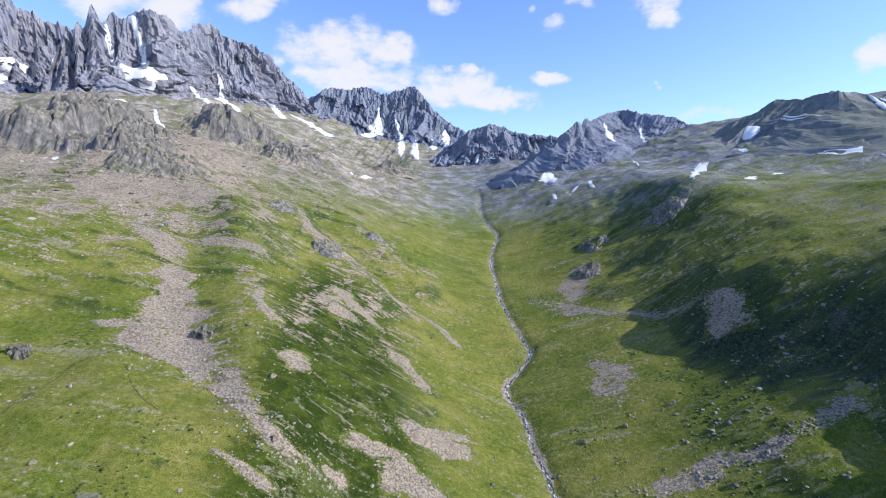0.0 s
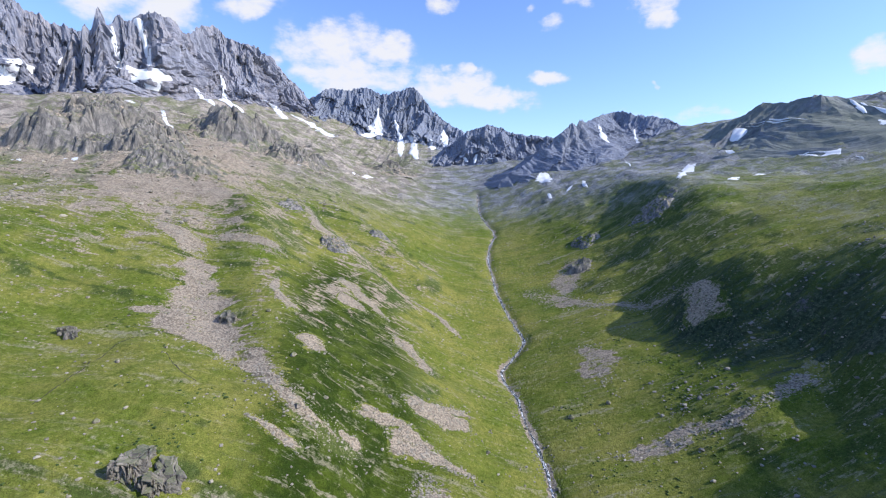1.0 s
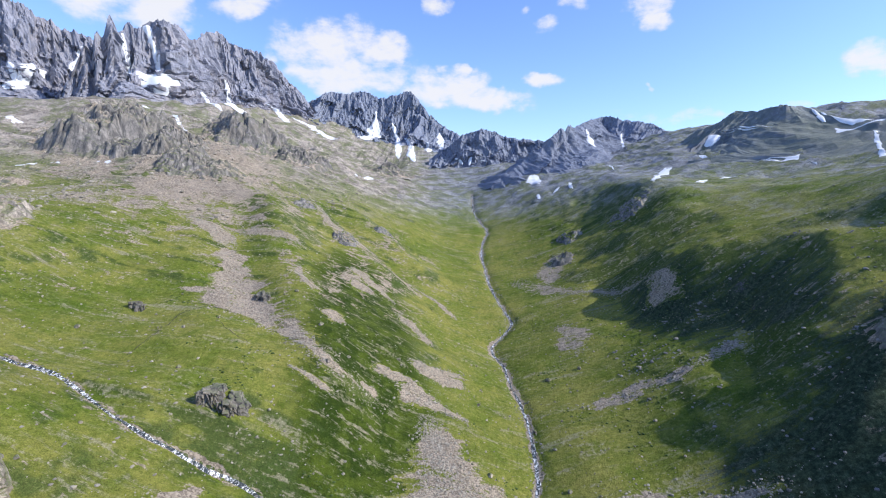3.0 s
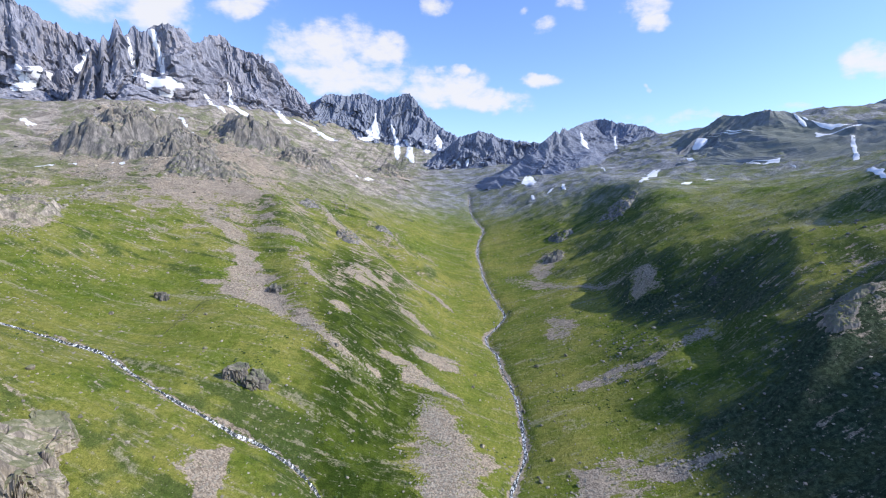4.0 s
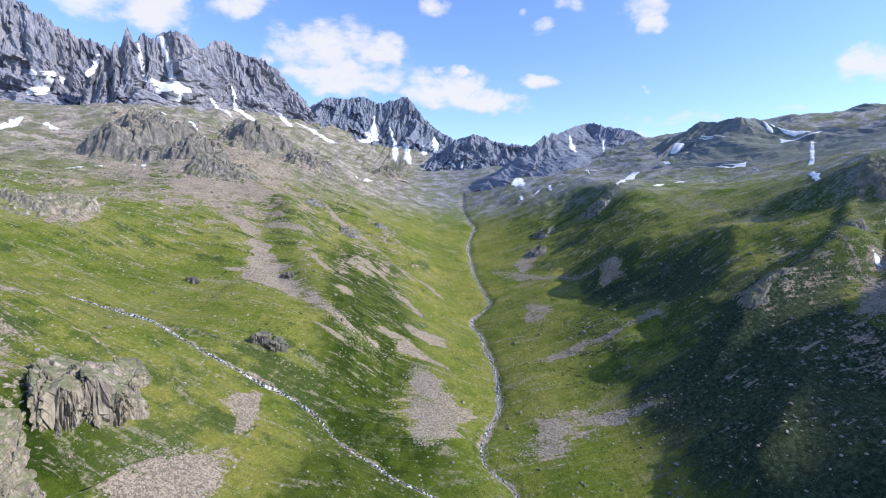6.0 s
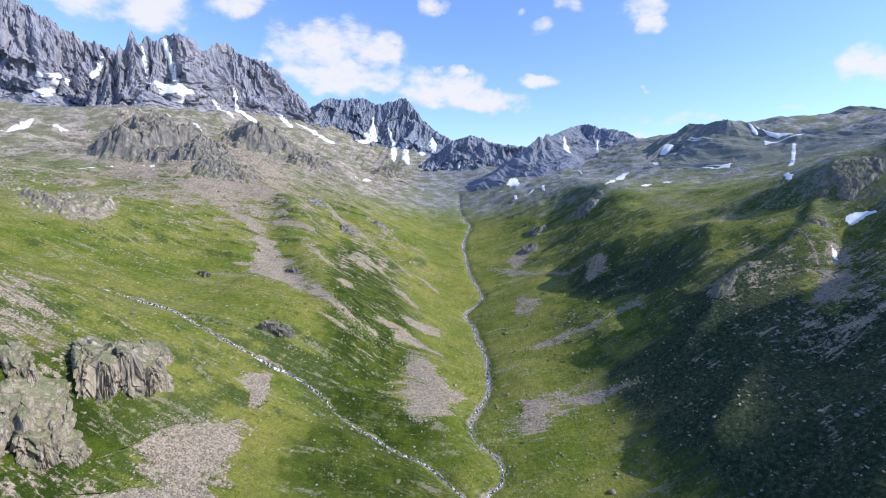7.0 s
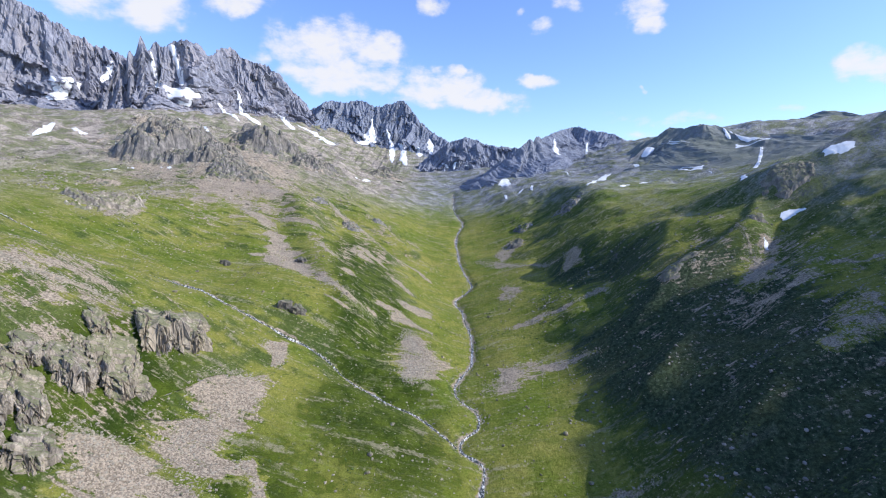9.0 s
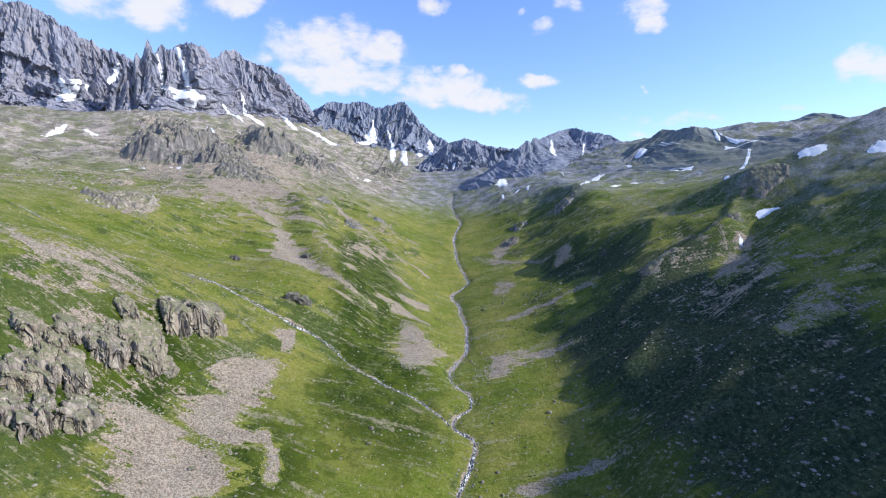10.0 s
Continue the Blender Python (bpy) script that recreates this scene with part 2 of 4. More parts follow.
def water_material():
    m, k, shade, geo = material("white_water", 0.12)
    p = geo.outputs["Position"]
    foam = k.step(k.noise(k.spread(p, 1.3, 0.55, 1), 0.55, 7, 0.74, 0.8), 0.505, 0.595)
    k.put(shade.inputs["Base Color"], k.mix(foam, rgb(0.045, 0.055, 0.060), rgb(0.82, 0.84, 0.86)))
    k.put(shade.inputs["Roughness"], k.math("MULTIPLY_ADD", foam, 0.55, 0.12))
    relief(k, shade, k.noise(p, 1.4, 5, 0.7), 0.9, 0.4)
    return m


def leaf_material(name, dark, pale):
    m, k, shade, geo = material(name, 0.8)
    own, fine = geo.outputs["Random Per Island"], k.noise(geo.outputs["Position"], 0.7, 3)
    k.put(shade.inputs["Base Color"], k.mix(k.math("ADD", k.math("MULTIPLY", own, 0.6), k.math("MULTIPLY", fine, 0.4)), dark, pale))
    return m


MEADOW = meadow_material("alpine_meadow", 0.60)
KNOLL = meadow_material("rocky_meadow", 0.66)
# the blue haze of distance is mixed into these three rocks' base colours
DARK_CLIFF = rock_material("dark_hazed_rock", rgb(0.150, 0.172, 0.228), rgb(0.250, 0.278, 0.350), rgb(0.210, 0.228, 0.268), 2.4, 0.0, 0.0, 2.2, 0.35)
CLIFF = rock_material("hazed_grey_rock", rgb(0.155, 0.165, 0.210), rgb(0.330, 0.335, 0.385), rgb(0.330, 0.305, 0.315), 2.0, 0.0, 0.0, 2.2, 0.30)
SHOULDER = rock_material("hazed_shoulder_rock", rgb(0.13, 0.145, 0.17), rgb(0.27, 0.285, 0.32), rgb(0.17, 0.185, 0.16), 2.0, 0.30, 0.0, 0.8, 0.5)
CRAG = rock_material("pale_lichened_rock", rgb(0.130, 0.115, 0.100), rgb(0.50, 0.440, 0.375), rgb(0.35, 0.300, 0.22), 0.7, 0.6, 0.35, 0.9, 0.10)
CRAG_DARK = rock_material("dark_weathered_rock", rgb(0.085, 0.082, 0.080), rgb(0.32, 0.295, 0.270), rgb(0.22, 0.195, 0.155), 1.0, 0.45, 0.15, 0.7)
SNOW = snow_material()
WET_STONES = stones_material("stream_stone", rgb(0.09, 0.09, 0.088), rgb(0.32, 0.30, 0.28))
STONES = stones_material("scattered_stone", rgb(0.15, 0.138, 0.112), rgb(0.44, 0.400, 0.325))
WATER = water_material()
EARTH = scree_material("trodden_earth", rgb(0.035, 0.04, 0.02), rgb(0.10, 0.09, 0.06))
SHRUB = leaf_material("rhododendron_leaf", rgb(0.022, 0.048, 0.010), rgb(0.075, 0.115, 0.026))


# ---- noise fields ----
def scatter(ix, iy, seed):
    h = (ix.astype(np.int64) * 374761393 + iy.astype(np.int64) * 668265263 + seed * 974711) & 0x7FFFFFFF
    h = ((h ^ (h >> 13)) * 1274126177) & 0x7FFFFFFF
    return ((h ^ (h >> 16)) & 0xFFFF) / 65535.0


def value(x, y, seed):
    ix, iy = np.floor(x), np.floor(y)
    fx, fy = x - ix, y - iy
    fx, fy = fx * fx * fx * (fx * (fx * 6 - 15) + 10), fy * fy * fy * (fy * (fy * 6 - 15) + 10)
    a, b, c, d = scatter(ix, iy, seed), scatter(ix + 1, iy, seed), scatter(ix, iy + 1, seed), scatter(ix + 1, iy + 1, seed)
    return (a + (b - a) * fx) * (1 - fy) + (c + (d - c) * fx) * fy


def fbm(x, y, seed, octaves=4, gain=0.5):
    """Fractal noise, about -1 to 1."""
    x, y = np.asarray(x, float), np.asarray(y, float)
    total, amp, norm = np.zeros(np.broadcast(x, y).shape), 1.0, 0.0
    for o in range(octaves):
        total += amp * (value(x * 2.03 ** o + 17.3 * o, y * 2.03 ** o - 9.1 * o, seed + o) * 2 - 1)
        norm += amp
        amp *= gain
    return total / norm * 1.5


def ridged(x, y, seed, octaves=4, gain=0.5):
    """Sharp-crested noise, 0 to 1."""
    x, y = np.asarray(x, float), np.asarray(y, float)
    total, amp, norm = np.zeros(np.broadcast(x, y).shape), 1.0, 0.0
    for o in range(octaves):
        v = 1 - np.abs(value(x * 2.07 ** o + 5.7 * o, y * 2.07 ** o + 3.3 * o, seed + o) * 2 - 1)
        total += amp * v * v
        norm += amp
        amp *= gain
    return total / norm


def blocks(x, y, seed):
    """Jointed rock: each cell has a height of its own. Returns height 0..1 and the distance to the cell's edge."""
    x, y = np.asarray(x, float), np.asarray(y, float)
    ix, iy = np.floor(x), np.floor(y)
    near, second, tall = np.full(x.shape, 9.0), np.full(x.shape, 9.0), np.zeros(x.shape)
    for ox in (-1, 0, 1):
        for oy in (-1, 0, 1):
            cx, cy = ix + ox, iy + oy
            dx, dy = cx + scatter(cx, cy, seed) - x, cy + scatter(cx, cy, seed + 7) - y
            d = np.hypot(dx, dy)
            closer = d < near
            second = np.where(closer, near, np.minimum(second, d))
            tall = np.where(closer, scatter(cx, cy, seed + 13), tall)
            near = np.minimum(near, d)
    return tall, second - near


def smooth(v, low, high):
    t = np.clip((np.asarray(v, float) - low) / (high - low), 0, 1)
    return t * t * (3 - 2 * t)


# ---- the lie of the land: cross-sections of the valley, heights at COLUMNS metres across ----
COLUMNS = np.array([-1000, -700, -500, -380, -290, -220, -160, -100, -40, 10, 55, 100, 150, 210, 270, 340, 430, 560, 740, 1000], float)
STATIONS, SECTIONS = [], []


def section(y, heights):
    STATIONS.append(float(y))
    SECTIONS.append([float(h) for h in heights])


# last two columns to 180: unseen wall added to shade the right slope
section(-450, [268, 217, 153, 92, 35, -15, -55, -90, -117, -128, -127, -118, -98, -66, -27, 24, 88, 192, 328, 552])
section(-250, [273, 218, 166, 118, 64, 14, -28, -60, -85, -100, -101, -93, -73, -41, -4, 44, 103, 197, 328, 552])
section(-120, [274, 217, 171, 132, 88, 34, -10, -37, -63, -78, -84, -77, -59, -25, 10, 52, 97, 193, 328, 552])
section(-40, [274, 214, 170, 136, 103, 47, -2, -25, -47, -59, -70, -67, -55, -14, 26, 58, 98, 196, 328, 552])
section(30, [272, 209, 166, 133, 106, 60, 18, -11, -28, -44, -55, -51, -41, -2, 34, 64, 100, 200, 300, 485])
section(100, [271, 202, 159, 122, 89, 58, 29, 1, -23, -36, -45, -40, -30, 4, 43, 86, 118, 208, 288, 458])
section(180, [269, 190, 148, 104, 70, 47, 42, 24, -19, -25, -39, -31, -20, 16, 54, 83, 136, 209, 280, 440])
section(270, [269, 180, 146, 118, 76, 65, 59, 45, 18, -11, -27, -21, -5, 25, 64, 114, 148, 218, 297, 416])
section(370, [270, 177, 146, 131, 106, 94, 79, 58, 24, -2, -16, -7, 9, 28, 72, 111, 148, 210, 276, 392])
section(490, [274, 190, 162, 160, 142, 125, 104, 76, 42, 19, 9, 11, 23, 47, 87, 125, 152, 183, 246, 364])
section(640, [290, 216, 209, 212, 180, 151, 128, 100, 73, 53, 45, 46, 58, 82, 115, 168, 175, 192, 232, 340])
section(830, [322, 281, 258, 233, 205, 178, 152, 129, 108, 94, 89, 92, 108, 136, 160, 188, 202, 234, 302, 341])
section(1080, [368, 355, 306, 266, 235, 209, 187, 169, 155, 149, 147, 154, 170, 191, 205, 216, 231, 269, 323, 361])
section(1450, [426, 422, 345, 299, 269, 248, 241, 241, 236, 235, 238, 241, 244, 248, 252, 258, 271, 301, 339, 389])
section(2200, [638, 558, 499, 459, 429, 410, 400, 390, 380, 370, 360, 355, 350, 350, 350, 350, 350, 350, 360, 379])


def tangents(knots, table):
    """Slopes of a smooth curve through a table along its first axis."""
    slope = np.empty_like(table)
    step = (knots[2:] - knots[:-2])[:, None]
    slope[1:-1] = (table[2:] - table[:-2]) / step
    slope[0] = (table[1] - table[0]) / (knots[1] - knots[0])
    slope[-1] = (table[-1] - table[-2]) / (knots[-1] - knots[-2])
    return slope


def curve(knots, table, at):
    """Cubic curve through a table along its first axis, at many places."""
    at = np.clip(at, knots[0], knots[-1])
    i = np.clip(np.searchsorted(knots, at) - 1, 0, len(knots) - 2)
    h = (knots[i + 1] - knots[i])[:, None]
    s = ((at - knots[i]) / (knots[i + 1] - knots[i]))[:, None]
    m = tangents(knots, table)
    return (2 * s ** 3 - 3 * s ** 2 + 1) * table[i] + (s ** 3 - 2 * s ** 2 + s) * h * m[i] + (3 * s ** 2 - 2 * s ** 3) * table[i + 1] + (s ** 3 - s ** 2) * h * m[i + 1]


ROWS_Y = np.array(STATIONS)
# a finer table, so that any place can be read from it quickly
FINE_X, FINE_Y = np.arange(-1000.0, 1000.1, 10.0), np.arange(-450.0, 2200.1, 10.0)
FINE = curve(COLUMNS, curve(ROWS_Y, np.array(SECTIONS), FINE_Y).T, FINE_X).T


def lie(x, y):
    """Height of the smooth land, for arrays."""
    x, y = np.asarray(x, float), np.asarray(y, float)
    u = (np.clip(x, -1000, 1000) + 1000) / 10
    v = (np.clip(y, -450, 2200) + 450) / 10
    i, j = np.clip(u.astype(int), 0, len(FINE_X) - 2), np.clip(v.astype(int), 0, len(FINE_Y) - 2)
    a, b = u - i, v - j
    z = (FINE[j, i] * (1 - a) + FINE[j, i + 1] * a) * (1 - b) + (FINE[j + 1, i] * (1 - a) + FINE[j + 1, i + 1] * a) * b
    return z + 0.06 * np.maximum(np.abs(x) - 1000, 0) * np.exp(-np.abs(x) / 2500)


def along(points, step):
    """A smooth line through points (tuples), with a point every step metres."""
    pts = np.array(points, float)
    seg = np.linalg.norm(np.diff(pts[:, :2], axis=0), axis=1)
    knots = np.concatenate([[0], np.cumsum(seg)])
    at = np.linspace(0, knots[-1], max(2, int(knots[-1] / step) + 1))
    return curve(knots, pts, at)


STREAM_LINE = along([(20, -440), (24, -260), (34, -120), (41, -43), (47, -29), (56, 0), (57, 14), (42, 28), (40, 33), (48, 48), (59, 61), (57, 84), (44, 100), (40, 116), (46, 140), (62, 180),
                     (66, 216), (68, 260), (64, 300), (62, 340), (54, 378), (65, 397), (85, 433), (82, 460), (77, 495), (71, 550), (70, 620), (70, 661), (77, 715), (92, 782), (82, 861), (77, 928), (82, 1025), (84, 1080)], 3.0)
BROOK_LINE = along([(-442, 171), (-316, 148), (-268, 149), (-218, 146), (-166, 124), (-127, 121), (-87, 117), (-62, 99), (-40, 89), (-19, 78), (5, 70), (24, 44), (40, 31)], 3.0)


def away(x, y, line, reach):
    """Distance of places to a line, as far as reach."""
    x, y = np.asarray(x, float), np.asarray(y, float)
    best = np.full(x.shape, float(reach))
    box = (x > line[:, 0].min() - reach) & (x < line[:, 0].max() + reach) & (y > line[:, 1].min() - reach) & (y < line[:, 1].max() + reach)
    px, py = x[box], y[box]
    d = np.full(px.shape, float(reach))
    for a, b in zip(line[:-1:2], line[2::2]):
        hit = np.nonzero((np.abs(px - a[0]) < reach + 8) & (np.abs(py - a[1]) < reach + 8))[0]
        if len(hit):
            ab = b - a
            t = np.clip(((px[hit] - a[0]) * ab[0] + (py[hit] - a[1]) * ab[1]) / (ab @ ab), 0, 1)
            d[hit] = np.minimum(d[hit], np.hypot(px[hit] - a[0] - t * ab[0], py[hit] - a[1] - t * ab[1]))
    best[box] = d
    return best


# spurs and hollows of the valley's sides: line, height, half width
# sharp crests that come down the right side: line with heights, fall to each side, bow, rounding
RIDGES = [([(252, 392, 66), (272, 384, 89), (288, 378, 101), (320, 364, 111), (345, 355, 122), (370, 345, 133), (395, 328, 147), (420, 308, 161), (444, 287, 176), (470, 275, 193), (504, 264, 209), (537, 259, 226), (571, 256, 245), (616, 252, 268), (720, 250, 310)], 0.45, 130.0, 7.0),
          ([(440, 262, 160), (412, 232, 138), (396, 212, 128), (374, 196, 122), (333, 181, 97), (293, 173, 79), (255, 150, 47), (215, 122, 10)], 0.60, 60.0, 4.0)]
SPURS = [([(500, 235), (440, 203), (391, 168), (342, 122), (300, 88), (262, 62)], -13.0, 26.0),
         ([(335, 300), (312, 262), (300, 243), (290, 222)], 4.0, 20.0), ([(212, 425), (232, 390), (252, 345), (258, 305), (250, 262), (228, 225)], -12.0, 20.0),
         ([(330, 100), (285, 92), (240, 66), (195, 40)], 9.0, 14.0),
         ([(430, 40), (349, 12), (302, -12), (268, -16), (225, -42), (180, -62)], 13.0, 20.0),
         ([(330, -40), (270, -62), (225, -80)], -8.0, 18.0),
         ([(400, -60), (330, -85), (260, -105), (190, -130)], 10.0, 18.0),
         ([(330, 320), (280, 318), (235, 325)], 6.0, 16.0), ([(310, 295), (262, 288), (215, 285)], -5.0, 12.0),
         ([(330, 420), (270, 425), (215, 430)], 7.0, 22.0), ([(320, 520), (250, 520), (190, 510)], 8.0, 24.0), ([(330, 470), (260, 475), (200, 470)], -7.0, 18.0),
         ([(-225, 500), (-180, 430), (-140, 340), (-95, 240), (-60, 190)], 8.0, 26.0), ([(-240, 470), (-215, 380), (-170, 290), (-120, 235)], -6.0, 22.0),
         ([(-330, 600), (-250, 520), (-200, 470)], 10.0, 40.0), ([(-190, 560), (-120, 490), (-60, 440)], 7.0, 22.0), ([(-150, 640), (-80, 570), (-20, 520)], 7.0, 20.0),
         ([(-160, 580), (-95, 520), (-40, 470)], -6.0, 16.0), ([(-230, -10), (-190, 20), (-150, 30)], 6.0, 22.0)]
RIDGE_LINES = [(along(points, 6.0), fall, bow, soft) for points, fall, bow, soft in RIDGES]
SPUR_LINES = [(along(points, 6.0), tall, wide) for points, tall, wide in SPURS]


def below_crest(x, y, line, fall, bow, reach):
    """Height under a crest line that falls ever steeper to both sides; very low past its reach."""
    x, y = np.asarray(x, float), np.asarray(y, float)
    best = np.full(x.shape, -999.0)
    box = (x > line[:, 0].min() - reach) & (x < line[:, 0].max() + reach) & (y > line[:, 1].min() - reach) & (y < line[:, 1].max() + reach)
    px, py = x[box], y[box]
    z = np.full(px.shape, -999.0)
    for a, b in zip(line[:-1], line[1:]):
        ab = b - a
        t = np.clip(((px - a[0]) * ab[0] + (py - a[1]) * ab[1]) / (ab[:2] @ ab[:2]), 0, 1)
        d = np.hypot(px - a[0] - t * ab[0], py - a[1] - t * ab[1])
        z = np.maximum(z, a[2] + t * ab[2] - fall * (np.sqrt(d * d + 36.0) - 6.0) - d * d / bow)
    best[box] = z
    return best


def land(x, y):
    """Height of the ground with its rills, hummocks and stream beds, for arrays."""
    x, y = np.asarray(x, float), np.asarray(y, float)
    z = lie(x, y)
    far = smooth(np.hypot(x, y - 200), 350, 1100)
    side = smooth(np.abs(x - 60), 40, 160)
    z = z + fbm(x / 160, y / 160, 11, 3) * (3 + 9 * far) * side
    # rills and ribs that run down the valley's sides
    z = z + (ridged(x / 190, y / 38 + 0.002 * x, 21, 4) - 0.45) * (6.0 + 6 * far) * side
    z = z + fbm(x / 26, y / 26, 31, 4) * (1.2 + 2.5 * far) * (0.35 + 0.65 * side)
    high = smooth(z, 150, 320)
    z = z + (ridged(x / 70, y / 70, 41, 5, 0.55) - 0.4) * 18 * high
    z = z + (ridged(x / 24, y / 24, 45, 4, 0.6) - 0.4) * 5.5 * smooth(z, 120, 220) * smooth(-x, -100, 200)
    for line, tall, wide in SPUR_LINES:
        z = z + tall * np.maximum(0, np.exp(-(away(x, y, line, wide * 2.6) / wide) ** 2) - 0.0012)
    for line, fall, bow, soft in RIDGE_LINES:
        crest = below_crest(x, y, line, fall, bow, 110.0) + fbm(x / 30, y / 30, 51, 4) * 2.0
        gap = z - crest
        z = np.where(gap > 30.0, z, 0.5 * (z + crest + np.sqrt(gap * gap + soft * soft)) - 0.5 * (np.sqrt(900.0 + soft * soft) - 30.0))
    s, b = away(x, y, STREAM_LINE, 40), away(x, y, BROOK_LINE, 70)
    z = z - 9.0 * np.exp(-(b / 26.0) ** 2) * smooth(x, -230, -60) * smooth(away(x, y, STREAM_LINE, 60), 5, 50)
    z = z - 2.6 * np.exp(-(s / 6.0) ** 2) - 2.0 * np.exp(-(s / 18.0) ** 2) - 2.0 * np.exp(-(b / 4.5) ** 2) - 1.2 * np.exp(-(b / 11.0) ** 2)
    return z


def sheet(name, X, Y, Z, mat, keep=None):
    """A mesh from a grid of places."""
    rows, cols = X.shape
    me = bpy.data.meshes.new(name)
    co = np.stack([X, Y, Z], -1).reshape(-1, 3)
    i = np.arange(rows * cols).reshape(rows, cols)
    quads = np.stack([i[:-1, :-1], i[:-1, 1:], i[1:, 1:], i[1:, :-1]], -1).reshape(-1, 4)
    if keep is not None:
        quads = quads[keep.ravel()]
    fill(me, co, quads)
    me.materials.append(mat)
    return me


def fill(me, co, faces):
    co, faces = np.ascontiguousarray(co, np.float32), np.ascontiguousarray(faces, np.int32)
    count, size = faces.shape
    me.vertices.add(len(co))
    me.vertices.foreach_set("co", co.ravel())
    me.loops.add(count * size)
    me.loops.foreach_set("vertex_index", faces.ravel())
    me.polygons.add(count)
    me.polygons.foreach_set("loop_start", np.arange(count, dtype=np.int32) * size)
    me.polygons.foreach_set("use_smooth", np.ones(count, bool))
    me.update(calc_edges=True)


def graded(low, high, fine, end_low, end_high, grow=1.055):
    """Steps: fine between low and high, growing outwards to the ends."""
    mid = list(np.arange(low, high + fine / 2, fine))
    up, step = mid[-1], fine
    while up < end_high:
        step *= grow
        up += step
        mid.append(up)
    down, step = mid[0], fine
    while down > end_low:
        step *= grow
        down -= step
        mid.insert(0, down)
    return np.array(mid)


gx, gy = graded(-420, 470, 2.2, -4200, 4200, 1.03), graded(-330, 720, 2.2, -1800, 4400, 1.03)
GX, GY = np.meshgrid(gx, gy)
GZ = land(GX, GY)
def cover(me, name, amount):
    """How thickly something covers a mesh, point by point."""
    me.attributes.new(name, "FLOAT", "POINT").data.foreach_set("value", np.ascontiguousarray(amount, np.float32).ravel())


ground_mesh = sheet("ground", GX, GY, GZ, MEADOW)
# shade painted over the right slope; the middle patch follows shrubs
cover(ground_mesh, "heath_shade", 0.95 * smooth(GX + 0.15 * GY, 150, 215) * smooth(GY - 0.35 * GX, 150, 40) * smooth(GX, 400, 290) + 0.75 * np.exp(-((GX - 222) / 42) ** 2 - ((GY - 345) / 75) ** 2) + 0.62 * np.exp(-((GX - 285) / 45) ** 2 - ((GY - 275) / 60) ** 2))
# stony tracts below the walls and above the crags
stony = 0.75 * np.exp(-((GX + 330) / 150) ** 2 - ((GY - 520) / 170) ** 2) + 0.35 * np.exp(-((GX + 190) / 70) ** 2 - ((GY + 60) / 60) ** 2) + 0.42 * np.exp(-((GX + 70) / 75) ** 2 - ((GY - 480) / 170) ** 2) + 0.22 * np.exp(-((GX + 130) / 60) ** 2 - ((GY - 330) / 60) ** 2) + 0.08 * np.exp(-((GX + 180) / 120) ** 2 - ((GY - 200) / 120) ** 2) + 0.40 * np.exp(-((GX - 340) / 100) ** 2 - ((GY - 110) / 190) ** 2) + 0.46 * np.exp(-((GX + 275) / 80) ** 2 - ((GY - 30) / 75) ** 2) + 0.75 * np.exp(-((GX + 470) / 190) ** 2 - ((GY - 760) / 190) ** 2)
cover(ground_mesh, "scree", stony)
herbs = 1.15 * np.exp(-((GX + 55 + 0.2 * (GY - 220)) / 52) ** 2) * smooth(GY, 60, 120) * smooth(GY, 520, 360) + 0.9 * np.exp(-((GX + 105) / 50) ** 2 - ((GY + 70) / 60) ** 2) + 0.8 * np.exp(-((GX + 50) / 40) ** 2 - ((GY - 45) / 40) ** 2) + 0.7 * np.exp(-((GX + 5) / 60) ** 2 - ((GY - 10) / 70) ** 2) + 0.95 * np.exp(-((GX + 195) / 45) ** 2 - ((GY + 40) / 95) ** 2)
cover(ground_mesh, "herbs", herbs)
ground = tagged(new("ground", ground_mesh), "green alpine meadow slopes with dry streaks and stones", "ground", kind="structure")


